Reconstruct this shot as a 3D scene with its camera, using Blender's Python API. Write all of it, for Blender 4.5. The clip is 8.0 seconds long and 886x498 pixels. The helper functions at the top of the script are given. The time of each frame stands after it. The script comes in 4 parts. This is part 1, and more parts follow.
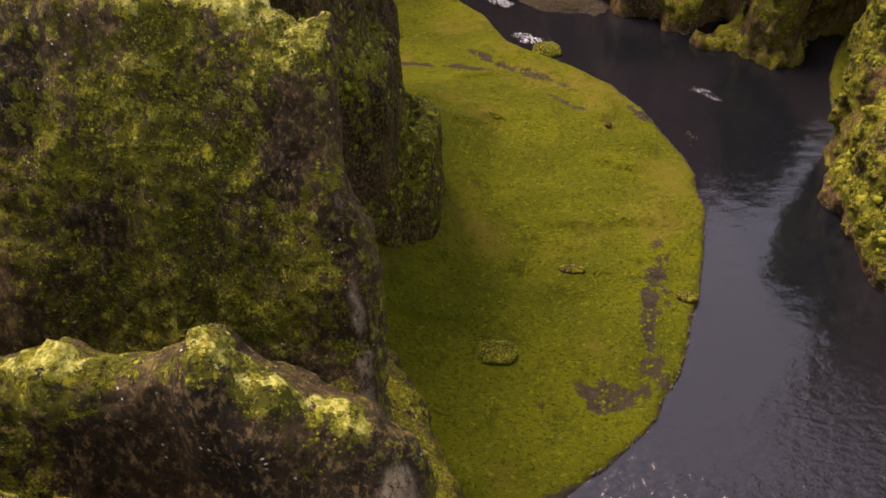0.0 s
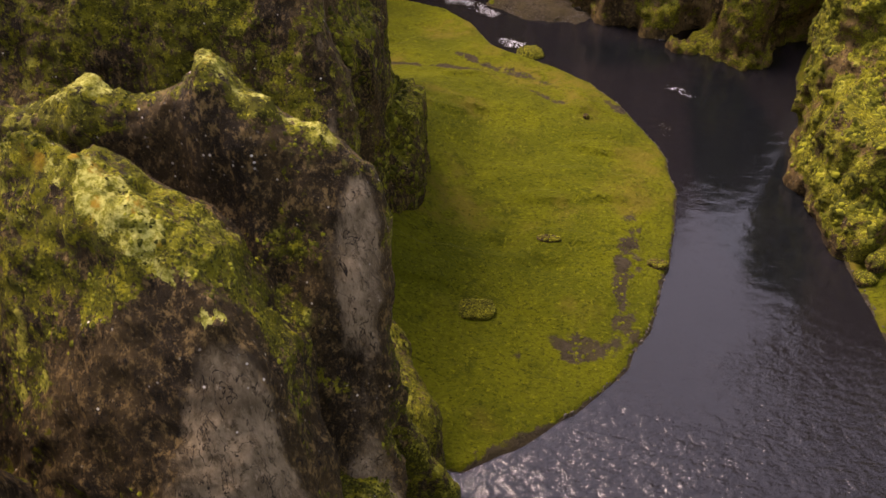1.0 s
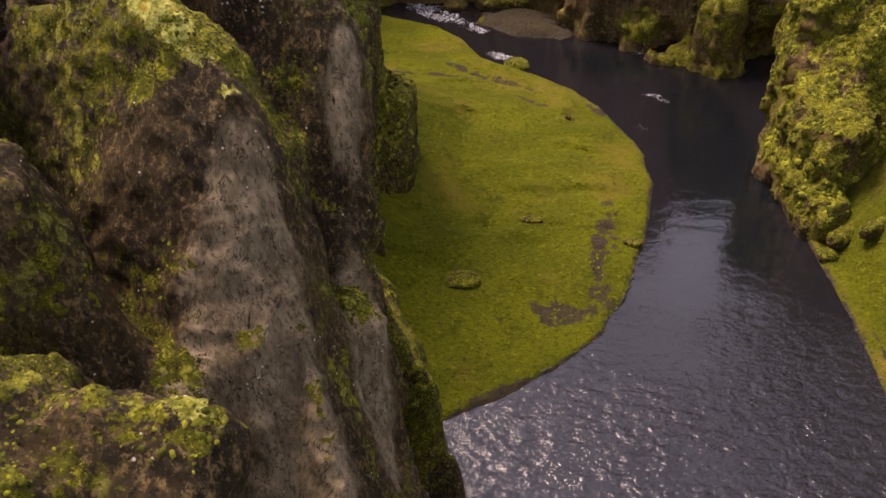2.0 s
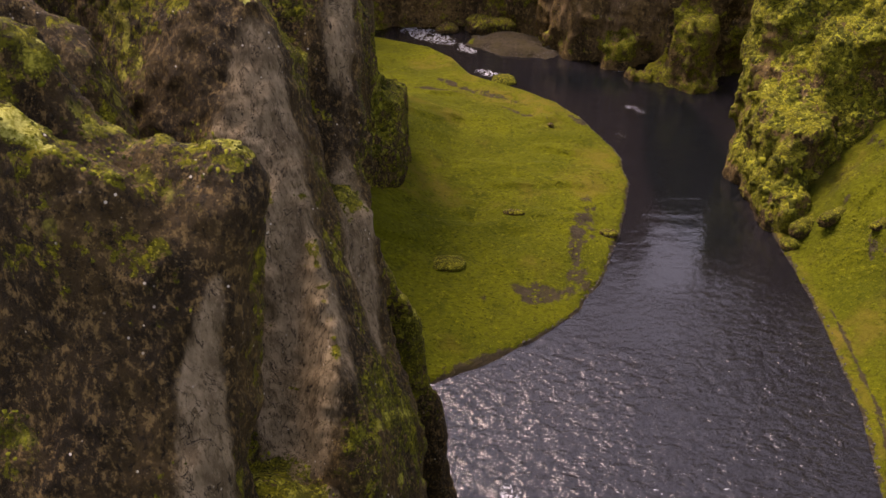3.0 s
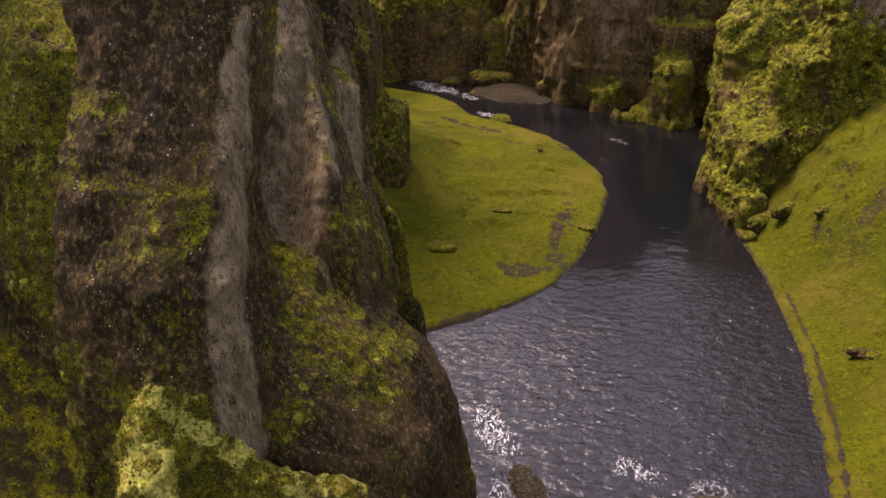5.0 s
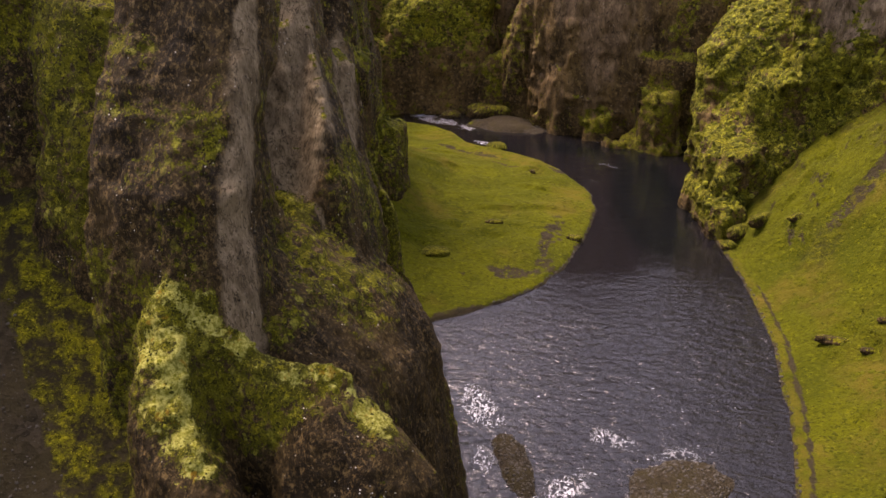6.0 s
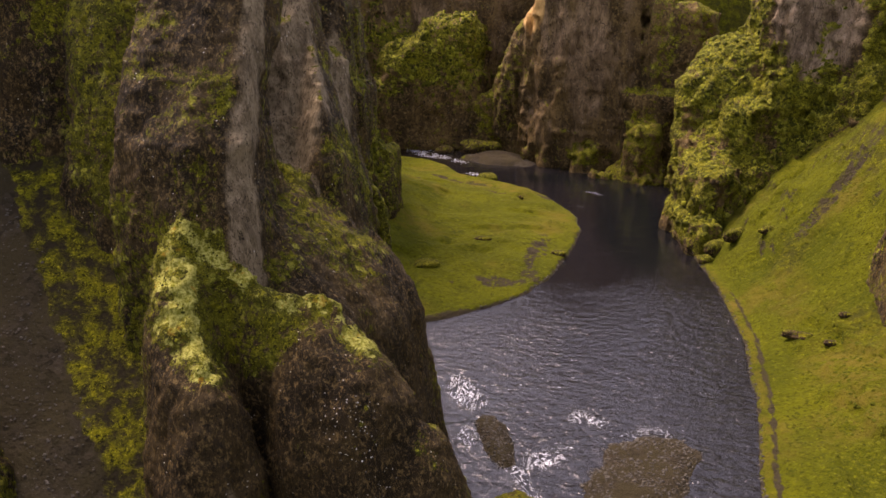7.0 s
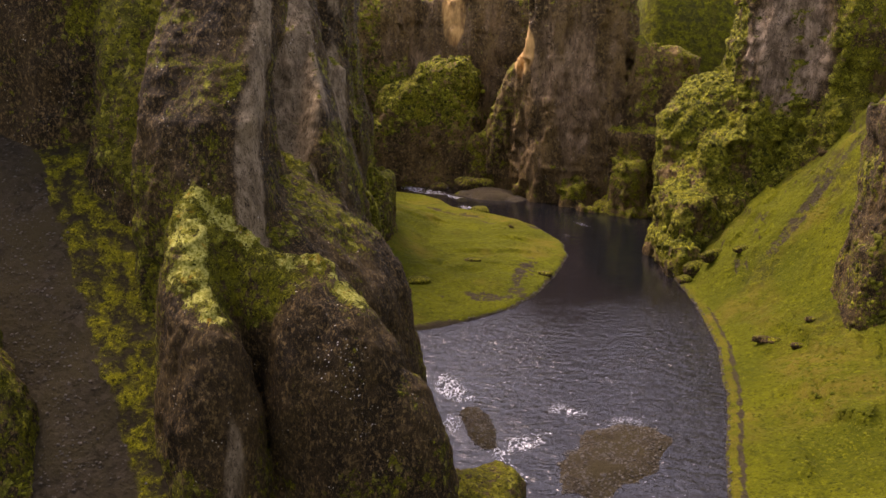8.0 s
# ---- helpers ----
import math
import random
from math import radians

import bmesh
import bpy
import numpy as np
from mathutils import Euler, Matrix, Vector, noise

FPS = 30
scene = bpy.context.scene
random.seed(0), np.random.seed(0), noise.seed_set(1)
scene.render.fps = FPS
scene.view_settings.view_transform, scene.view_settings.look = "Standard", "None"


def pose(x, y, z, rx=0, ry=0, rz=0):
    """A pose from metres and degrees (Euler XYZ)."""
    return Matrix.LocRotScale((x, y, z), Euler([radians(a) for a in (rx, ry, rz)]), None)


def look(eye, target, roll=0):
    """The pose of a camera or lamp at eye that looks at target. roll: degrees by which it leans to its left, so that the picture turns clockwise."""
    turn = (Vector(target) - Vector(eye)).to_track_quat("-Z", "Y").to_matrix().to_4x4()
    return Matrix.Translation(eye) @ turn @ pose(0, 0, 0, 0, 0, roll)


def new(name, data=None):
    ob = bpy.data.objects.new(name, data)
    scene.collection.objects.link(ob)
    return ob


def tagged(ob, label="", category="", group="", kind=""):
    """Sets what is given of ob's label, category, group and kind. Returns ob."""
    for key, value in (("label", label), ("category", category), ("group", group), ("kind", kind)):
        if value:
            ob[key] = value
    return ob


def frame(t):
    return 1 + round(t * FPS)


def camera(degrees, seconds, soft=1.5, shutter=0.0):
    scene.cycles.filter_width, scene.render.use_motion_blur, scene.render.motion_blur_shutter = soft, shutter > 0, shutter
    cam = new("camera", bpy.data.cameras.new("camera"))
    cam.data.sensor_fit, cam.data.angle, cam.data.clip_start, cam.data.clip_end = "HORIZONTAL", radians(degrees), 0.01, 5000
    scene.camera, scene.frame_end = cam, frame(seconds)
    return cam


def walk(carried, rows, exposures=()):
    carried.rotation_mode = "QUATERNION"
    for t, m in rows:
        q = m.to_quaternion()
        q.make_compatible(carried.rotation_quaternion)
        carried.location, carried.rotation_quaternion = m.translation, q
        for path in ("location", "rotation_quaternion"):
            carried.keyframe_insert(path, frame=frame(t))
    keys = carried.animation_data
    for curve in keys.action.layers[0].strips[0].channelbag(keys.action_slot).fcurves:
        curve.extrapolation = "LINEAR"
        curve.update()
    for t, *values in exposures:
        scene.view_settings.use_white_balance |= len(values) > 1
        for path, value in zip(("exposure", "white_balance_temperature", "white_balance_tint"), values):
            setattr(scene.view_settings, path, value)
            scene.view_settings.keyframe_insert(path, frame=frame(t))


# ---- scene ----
cam = camera(60.8, 8.0)
PATH = [
    (0, (-0.135, -28.325, 55.206), (-0.358, -26.904, 53.816), -1.9),
    (0.5, (0.957, -32.293, 53.894), (0.737, -30.833, 52.545), -1.5),
    (1, (2.042, -36.288, 52.547), (1.823, -34.789, 51.24), -1.2),
    (1.5, (3.157, -40.371, 51.229), (2.935, -38.833, 49.969), -1.1),
    (3, (5.889, -52.076, 48.838), (5.673, -50.438, 47.711), -0.5),
    (3.5, (7.109, -55.824, 47.807), (6.879, -54.157, 46.726), -0.6),
    (4, (8.265, -59.786, 46.448), (8.015, -58.089, 45.418), -0.7),
    (4.5, (9.476, -63.491, 44.877), (9.213, -61.763, 43.905), -0.7),
    (6, (13.013, -73.828, 39.99), (12.718, -72.012, 39.205), -0.5),
    (6.5, (14.078, -77.103, 38.303), (13.782, -75.26, 37.585), -0.4),
    (7, (15.002, -80.241, 36.585), (14.706, -78.373, 35.935), -0.3),
    (7.5, (15.964, -83.35, 34.894), (15.666, -81.46, 34.313), -0.1),
    (8, (16.923, -86.401, 33.232), (16.626, -84.49, 32.721), 0.1),
]
walk(cam, [(t, look(eye, target, roll)) for t, eye, target, roll in PATH], [(0, 2.22, 7800, 34), (3, 2.13, 7800, 34), (8, 2.12, 7800, 34)])

# ---------------------------------------------------------------- light
world = bpy.data.worlds.new("overcast_sky")
scene.world = world
world.use_nodes = True
wn, wl = world.node_tree.nodes, world.node_tree.links
sky = wn.new("ShaderNodeTexSky")
sky.sky_type, sky.sun_disc = "NISHITA", False
SUN_HEIGHT, SUN_TURN = radians(60), radians(-54)
sky.sun_elevation, sky.sun_rotation = SUN_HEIGHT, SUN_TURN
grey = wn.new("ShaderNodeHueSaturation")
grey.inputs["Saturation"].default_value = 0.60
wl.new(sky.outputs["Color"], grey.inputs["Color"])
wl.new(grey.outputs["Color"], wn["Background"].inputs["Color"])
wn["Background"].inputs["Strength"].default_value = 0.117
sun = new("sun", bpy.data.lights.new("sun", "SUN"))
sun.data.energy, sun.data.angle, sun.data.color = 1.95, radians(24), (1.0, 0.94, 0.84)
toward = Vector((math.sin(SUN_TURN) * math.cos(SUN_HEIGHT), math.cos(SUN_TURN) * math.cos(SUN_HEIGHT), math.sin(SUN_HEIGHT)))
sun.matrix_world = look(toward * 300, (0, 0, 0))


# ---------------------------------------------------------------- noise and meshing
def lattice(ix, iy, iz, seed):
    h = (ix * 374761393 + iy * 668265263 + iz * 2147483647 + seed * 974711) & 0xFFFFFFFF
    h = ((h ^ (h >> 13)) * 1274126177) & 0xFFFFFFFF
    h = ((h ^ (h >> 15)) * 2246822519) & 0xFFFFFFFF
    return ((h ^ (h >> 16)) & 0xFFFF).astype(np.float32) / 32767.5 - 1.0


def vnoise(p, seed=0):
    """Smooth lattice noise, -1 to 1, at points p (n, 3)."""
    base = np.floor(p).astype(np.int64)
    f = (p - base).astype(np.float32)
    f = f * f * f * (f * (f * 6 - 15) + 10)
    out = 0
    for dx in (0, 1):
        wx = f[:, 0] if dx else 1 - f[:, 0]
        for dy in (0, 1):
            wy = f[:, 1] if dy else 1 - f[:, 1]
            for dz in (0, 1):
                wz = f[:, 2] if dz else 1 - f[:, 2]
                out = out + wx * wy * wz * lattice(base[:, 0] + dx, base[:, 1] + dy, base[:, 2] + dz, seed)
    return out


def fbm(p, size, octaves=3, seed=0, ridged=False):
    size = np.array(size if np.ndim(size) else (size,) * 3, float)
    total, gain, out = 0.0, 1.0, 0
    for k in range(octaves):
        n = vnoise(p / size * 2**k + 17.3 * k, seed + 31 * k)
        out = out + gain * ((1 - 2 * np.abs(n)) if ridged else n)
        total += gain
        gain *= 0.5
    return out / total


def smooth(a, b, x):
    t = np.clip((x - a) / (b - a), 0, 1)
    return t * t * (3 - 2 * t)


def smin(a, b, k):
    h = np.clip(0.5 + 0.5 * (b - a) / k, 0, 1)
    return b + (a - b) * h - k * h * (1 - h)


def smax(a, b, k):
    return -smin(-a, -b, k)


def col(x, y, rx, ry, top, rot=0, p=2.6, base=-4.0, flare=0.1, power=1.2, slope=0.0, crest=0.0, lean=(0, 0), rnd=1.2):
    """A standing mass of rock: a rounded footprint that widens downwards, leans, and ends in a sloping or ridged top."""
    c, s = math.cos(radians(rot)), math.sin(radians(rot))

    def field(X, Y, Z):
        down = np.maximum(top - Z, 0)
        wide = 1 + flare * (down / (top - base)) ** power
        dx, dy = X - x - lean[0] * down, Y - y - lean[1] * down
        u, v = c * dx + s * dy, -s * dx + c * dy
        q = ((np.abs(u) / rx) ** p + (np.abs(v) / ry) ** p) ** (1 / p)
        side = (q - wide) * min(rx, ry)
        head = (Z - top - slope * u + crest * np.sqrt(v * v + 0.2)) / math.sqrt(1 + crest * crest + slope * slope)
        return smax(side, head, rnd)

    return field


def at_height(points):
    """A smooth function of height (or of x) through the given pairs."""
    xs, ys = zip(*sorted(points))
    return lambda v: np.interp(v, xs, ys)


def rib(nose, front, back, crest, ridge_y, ridge_turn=0.0, left=-20.0, corner=1.6, roof=(1.2, 1.2), rnd=0.45):
    """A fin of rock that juts out towards the river: its nose (x), front and back (y) change with height, its crest (z) with x."""
    nx, fy, by, cz = at_height(nose), at_height(front), at_height(back), at_height(crest)

    def field(X, Y, Z):
        side = smax(X - nx(Z), (fy(Z) - Y) * 0.9, corner)
        side = smax(side, Y - by(Z), 0.8)
        side = smax(side, left - X, 1.0)
        off = Y - ridge_y - ridge_turn * (X - nose[0][1])
        head = Z - cz(X) + 0.35 + np.where(off < 0, -roof[0] * off, roof[1] * off)
        return smax(side, head / math.hypot(1, max(roof)), rnd)

    return field


def fin(crest, w, wide, over=4.0, roof=1.0, rnd=0.5):
    """A ridge under a line of (x, y, z), w thick at the crest and wider by up to 2 * wide below."""

    def field(X, Y, Z):
        best = None
        for (ax, ay, az), (bx, by, bz) in zip(crest[:-1], crest[1:]):
            t = np.clip(((X - ax) * (bx - ax) + (Y - ay) * (by - ay)) / ((bx - ax) ** 2 + (by - ay) ** 2), 0, 1)
            d = np.hypot(X - ax - t * (bx - ax), Y - ay - t * (by - ay))
            top = az + t * (bz - az)
            down = np.maximum(top - Z, 0)
            side = d - w - wide * (1 - np.exp(-down / over)) - 0.04 * down
            one = smax(side, (Z - top + roof * d) / math.hypot(1, roof), rnd)
            best = one if best is None else np.minimum(best, one)
        return best

    return field


def surface(masses, lo, hi, step, blend, rough, seed, flutes=0.62, shelves=0.0):
    """The skin of the masses, melted together, as points and quads (surface nets)."""
    n = [int(math.ceil((b - a) / step)) + 1 for a, b in zip(lo, hi)]
    ax = [np.float32(a) + np.float32(step) * np.arange(k, dtype=np.float32) for a, k in zip(lo, n)]
    X, Y, Z = ax[0][:, None, None], ax[1][None, :, None], ax[2][None, None, :]
    field = None
    for m in masses:
        d = m(X, Y, Z).astype(np.float32)
        field = d if field is None else smin(field, d, blend)
    # crags, ribs and pits near the skin
    near = np.abs(field) < 3.0 * rough + step
    ii = np.nonzero(near)
    p = np.stack([ax[k][ii[k]] for k in range(3)], 1).astype(float)
    crag = 0.95 * fbm(p, (4.5, 4.5, 7.0), 3, seed + 1) + 0.45 * fbm(p, (1.5, 1.5, 3.0), 3, seed + 2, ridged=True) + flutes * fbm(p, (2.6, 2.6, 16.0), 2, seed + 9, ridged=True)
    if shelves:
        crag = crag + shelves * fbm(p, (4.2, 4.2, 1.7), 3, seed + 12, ridged=True)
    field[near] -= rough * (crag - 0.22).astype(np.float32)
    inside = field < 0
    cells = np.zeros([k - 1 for k in n], np.int8)
    for i in (0, 1):
        for j in (0, 1):
            for k in (0, 1):
                cells += inside[i : n[0] - 1 + i, j : n[1] - 1 + j, k : n[2] - 1 + k]
    live = (cells > 0) & (cells < 8)
    at = np.argwhere(live)
    index = np.full(live.shape, -1, np.int64)
    index[live] = np.arange(len(at))
    corner = {(i, j, k): field[at[:, 0] + i, at[:, 1] + j, at[:, 2] + k] for i in (0, 1) for j in (0, 1) for k in (0, 1)}
    total, count = np.zeros((len(at), 3), np.float32), np.zeros((len(at), 1), np.float32)
    for a in corner:
        for axis in range(3):
            if a[axis] == 0:
                b = tuple(1 if q == axis else a[q] for q in range(3))
                fa, fb = corner[a], corner[b]
                cross = (fa < 0) != (fb < 0)
                t = np.where(cross, fa / np.where(cross, fa - fb, 1), 0)
                place = np.array(a, np.float32)[None].repeat(len(at), 0)
                place[:, axis] = t
                total += place * cross[:, None]
                count += cross[:, None]
    points = np.array(lo) + (at + total / count) * step
    quads = []
    for axis in range(3):
        b, c = [(1, 2), (2, 0), (0, 1)][axis]
        first = [slice(0, k) for k in n]
        second = [slice(0, k) for k in n]
        first[axis], second[axis] = slice(0, n[axis] - 1), slice(1, n[axis])
        fa, fb = inside[tuple(first)], inside[tuple(second)]
        edge = np.argwhere(fa != fb)
        edge = edge[(edge[:, b] > 0) & (edge[:, c] > 0) & (edge[:, b] < n[b] - 1) & (edge[:, c] < n[c] - 1)]
        out = fa[tuple(edge.T)]
        step_b, step_c = np.eye(3, dtype=np.int64)[b], np.eye(3, dtype=np.int64)[c]
        q = np.stack([index[tuple((edge - db * step_b - dc * step_c).T)] for db, dc in ((1, 1), (0, 1), (0, 0), (1, 0))], 1)
        q[~out] = q[~out][:, ::-1]
        quads.append(q)
    return points, np.concatenate(quads)


def split(points, quads):
    """Each quad into four."""
    e = np.sort(np.stack([quads, np.roll(quads, -1, 1)], -1).reshape(-1, 2), 1)
    key, back = np.unique(e[:, 0] * len(points) + e[:, 1], return_inverse=True)
    mid = (points[key // len(points)] + points[key % len(points)]) / 2
    centre = points[quads].mean(1)
    me = back.reshape(-1, 4) + len(points)
    ce = np.arange(len(quads)) + len(points) + len(key)
    new_quads = np.concatenate([np.stack([quads[:, k], me[:, k], ce, me[:, k - 1]], 1) for k in range(4)])
    return np.concatenate([points, mid, centre]), new_quads


def normals(points, quads):
    a, b = points[quads[:, 2]] - points[quads[:, 0]], points[quads[:, 3]] - points[quads[:, 1]]
    face = np.cross(a, b)
    out = np.zeros_like(points)
    for k in range(4):
        for axis in range(3):
            out[:, axis] += np.bincount(quads[:, k], face[:, axis], len(points))
    return out / np.maximum(np.linalg.norm(out, axis=1, keepdims=True), 1e-9)


def mesh_of(name, points, faces, material, smooth_shade=True, **layers):
    """A mesh from arrays of points and faces of equal size, with float layers on its points."""
    faces = np.asarray(faces)
    me = bpy.data.meshes.new(name)
    sides = faces.shape[1]
    me.vertices.add(len(points))
    me.vertices.foreach_set("co", np.asarray(points, np.float32).ravel())
    me.loops.add(faces.size)
    me.loops.foreach_set("vertex_index", faces.astype(np.int32).ravel())
    me.polygons.add(len(faces))
    me.polygons.foreach_set("loop_start", np.arange(0, faces.size, sides, dtype=np.int32))
    me.polygons.foreach_set("use_smooth", np.full(len(faces), smooth_shade))
    me.update(calc_edges=True)
    me.validate()
    for key, values in layers.items():
        me.attributes.new(key, "FLOAT", "POINT").data.foreach_set("value", np.asarray(values, np.float32))
    me.materials.append(material)
    return me


# ---------------------------------------------------------------- materials
class Mat:
    """A short way to write node materials."""

    def __init__(self, name):
        self.mat = bpy.data.materials.new(name)
        self.mat.use_nodes = True
        self.n, self.l = self.mat.node_tree.nodes, self.mat.node_tree.links
        self.bsdf = self.n["Principled BSDF"]
        self.co = self.n.new("ShaderNodeTexCoord").outputs["Object"]

    def put(self, value, socket):
        if isinstance(value, (int, float)):
            socket.default_value = value
        elif isinstance(value, tuple):
            socket.default_value = (*value, 1) if len(value) == 3 and socket.type == "RGBA" else value
        else:
            self.l.new(value, socket)

    def stretch(self, x, y, z, rz=0.0):
        m = self.n.new("ShaderNodeMapping")
        m.inputs["Scale"].default_value = (x, y, z)
        m.inputs["Rotation"].default_value = (0, 0, radians(rz))
        self.l.new(self.co, m.inputs["Vector"])
        return m.outputs["Vector"]

    def noise(self, scale, detail=4.0, rough=0.55, co=None, warp=0.0):
        t = self.n.new("ShaderNodeTexNoise")
        t.inputs["Scale"].default_value, t.inputs["Detail"].default_value = scale, detail
        t.inputs["Roughness"].default_value, t.inputs["Distortion"].default_value = rough, warp
        self.l.new(co or self.co, t.inputs["Vector"])
        return t.outputs["Fac"]

    def cells(self, scale, co=None, out="Distance"):
        t = self.n.new("ShaderNodeTexVoronoi")
        t.inputs["Scale"].default_value = scale
        self.l.new(co or self.co, t.inputs["Vector"])
        return t.outputs[out]

    def layer(self, name):
        a = self.n.new("ShaderNodeAttribute")
        a.attribute_name = name
        return a.outputs["Fac"]

    def math(self, op, a, b=0.0, c=0.0, clamp=False):
        m = self.n.new("ShaderNodeMath")
        m.operation, m.use_clamp = op, clamp
        for value, socket in zip((a, b, c), m.inputs):
            self.put(value, socket)
        return m.outputs[0]

    def ramp(self, value, a, b, lo=0.0, hi=1.0):
        m = self.n.new("ShaderNodeMapRange")
        m.interpolation_type = "SMOOTHSTEP"
        for k, v in zip(("Value", "From Min", "From Max", "To Min", "To Max"), (value, a, b, lo, hi)):
            self.put(v, m.inputs[k])
        return m.outputs["Result"]

    def mix(self, fac, a, b):
        m = self.n.new("ShaderNodeMix")
        m.data_type = "RGBA"
        self.put(fac, m.inputs["Factor"])
        self.put(a, m.inputs[6])
        self.put(b, m.inputs[7])
        return m.outputs[2]

    def bump(self, height, strength, distance, below=None):
        b = self.n.new("ShaderNodeBump")
        b.inputs["Strength"].default_value, b.inputs["Distance"].default_value = strength, distance
        self.l.new(height, b.inputs["Height"])
        if below is not None:
            self.l.new(below, b.inputs["Normal"])
        return b.outputs["Normal"]

    def set(self, **sockets):
        for key, value in sockets.items():
            self.put(value, self.bsdf.inputs[key.replace("_", " ")])
        return self.mat


def moss_colour(m):
    """Yellow-green moss: grainy, with darker, wetter and paler, drier cushions."""
    c = m.mix(m.ramp(m.noise(0.35, 5), 0.35, 0.68), (0.058, 0.060, 0.003), (0.122, 0.122, 0.005))
    c = m.mix(m.ramp(m.noise(3.2, 8, 0.8), 0.52, 0.40), c, (0.016, 0.016, 0.002))
    c = m.mix(m.ramp(m.noise(2.1, 7, 0.75), 0.54, 0.62), c, (0.220, 0.210, 0.010))
    c = m.mix(m.ramp(m.noise(9.0, 6, 0.8), 0.55, 0.64), c, (0.330, 0.310, 0.030))
    return m.mix(m.ramp(m.noise(11.0, 5, 0.8, co=m.stretch(1, 1, 1.4)), 0.48, 0.36), c, (0.012, 0.011, 0.002))


def rock_material(name="mossy_basalt", upright=1.0, coarse=1.0, tone=1.0, stone=((0.120, 0.090, 0.050), (0.300, 0.235, 0.145), (0.330, 0.265, 0.175))):
    """upright: under 1 the grain runs less downwards; coarse: over 1 it is larger."""
    m = Mat(name)
    k, u = 1 / coarse, 1 / coarse / upright
    flute = m.stretch(1 * k, 1 * k, 0.25 * u)
    rock = m.mix(m.ramp(m.noise(0.5, 6, co=flute), 0.35, 0.7), (0.020 * tone, 0.0122 * tone, 0.0035 * tone), (0.080 * tone, 0.051 * tone, 0.016 * tone))
    rock = m.mix(m.ramp(m.noise(4.5, 8, 0.8, co=m.stretch(1 * k, 1 * k, 0.6 * u)), 0.50, 0.60), rock, (0.165, 0.110, 0.040))
    rock = m.mix(m.ramp(m.noise(6.0, 7, 0.8, co=m.stretch(1.1 * k, 0.9 * k, 0.6 * u)), 0.50, 0.38), rock, (0.007, 0.0045, 0.0015))
    rock = m.mix(m.ramp(m.noise(13.0, 5, 0.8, co=m.stretch(k, k, k)), 0.60, 0.68), rock, (0.240, 0.182, 0.085))
    bare = m.mix(m.ramp(m.noise(1.3, 8, 0.7, co=m.stretch(1 * k, 1 * k, 0.32 * u)), 0.36, 0.64), stone[0], stone[1])
    bare = m.mix(m.ramp(m.noise(7.0, 8, 0.8, co=m.stretch(1 * k, 1 * k, 0.35 * u)), 0.50, 0.38), bare, (0.080, 0.058, 0.028))
    bare = m.mix(m.ramp(m.noise(9.0, 6, 0.8, co=m.stretch(1 * k, 1 * k, 0.4 * u)), 0.56, 0.68), bare, stone[2])
    crack = m.math("ABSOLUTE", m.math("SUBTRACT", m.noise(1.9, 4, 0.6, co=m.stretch(1 * k, 1 * k, 0.28 * u), warp=0.5), 0.5))
    bare = m.mix(m.ramp(crack, 0.012, 0.002), bare, (0.012, 0.009, 0.005))
    # tan rock; on the high facet at the bend it also paints warm sunlight
    tan = m.mix(m.ramp(m.noise(1.1, 7, 0.7, co=m.stretch(1 * k, 1 * k, 0.25 * u)), 0.36, 0.66), (0.20, 0.115, 0.042), (0.56, 0.345, 0.120))
    edge = m.math("ADD", m.layer("tan"), m.math("MULTIPLY", m.math("SUBTRACT", m.noise(0.45, 6, 0.65, co=m.stretch(1 * k, 1 * k, 0.4 * u)), 0.5), 1.6))
    bare = m.mix(m.ramp(edge, 0.42, 0.58), bare, tan)
    patch = m.math("ADD", m.layer("bare"), m.math("MULTIPLY", m.math("SUBTRACT", m.noise(0.9, 8, 0.72, co=m.stretch(1.1 * k, 1.1 * k, 0.20 * u)), 0.5), 2.3))
    rock = m.mix(m.ramp(patch, 0.25, 0.95), rock, bare)
    spot = m.math("MULTIPLY", m.ramp(m.cells(3.4), 0.15, 0.08), m.ramp(m.noise(0.7), 0.52, 0.64))
    rock = m.mix(spot, rock, (0.62, 0.58, 0.48))
    dot = m.math("MULTIPLY", m.ramp(m.cells(4.2), 0.20, 0.12), m.ramp(m.math("MULTIPLY", m.layer("speck"), m.noise(0.8, 3)), 0.40, 0.55))
    rock = m.mix(dot, rock, (0.72, 0.70, 0.64))
    grain = m.math("MULTIPLY_ADD", m.noise(2.6, 6, 0.75, co=m.stretch(1 * k, 1 * k, 0.7 * u)), 0.55, m.math("MULTIPLY", m.noise(0.8, 7, 0.7), 0.45))
    cover = m.math("ADD", m.layer("moss"), m.math("MULTIPLY", m.math("SUBTRACT", grain, 0.5), 4.6))
    cover = m.ramp(cover, 0.44, 0.58)
    pale = m.math("MULTIPLY", m.ramp(m.math("ADD", m.layer("lichen"), m.math("MULTIPLY", m.math("SUBTRACT", m.noise(1.7, 7, 0.75), 0.5), 3.4)), 0.45, 0.75), 0.85)
    moss = m.mix(pale, moss_colour(m), m.mix(m.ramp(m.noise(6.0, 6, 0.8), 0.40, 0.60), (0.17, 0.175, 0.012), (0.52, 0.51, 0.14)))
    rust = m.math("MULTIPLY", m.layer("lichen"), m.ramp(m.noise(1.3, 4, 0.6, co=m.stretch(1.1, 0.9, 1.3)), 0.60, 0.68))
    moss = m.mix(rust, moss, (0.30, 0.17, 0.012))
    colour = m.mix(cover, rock, moss)
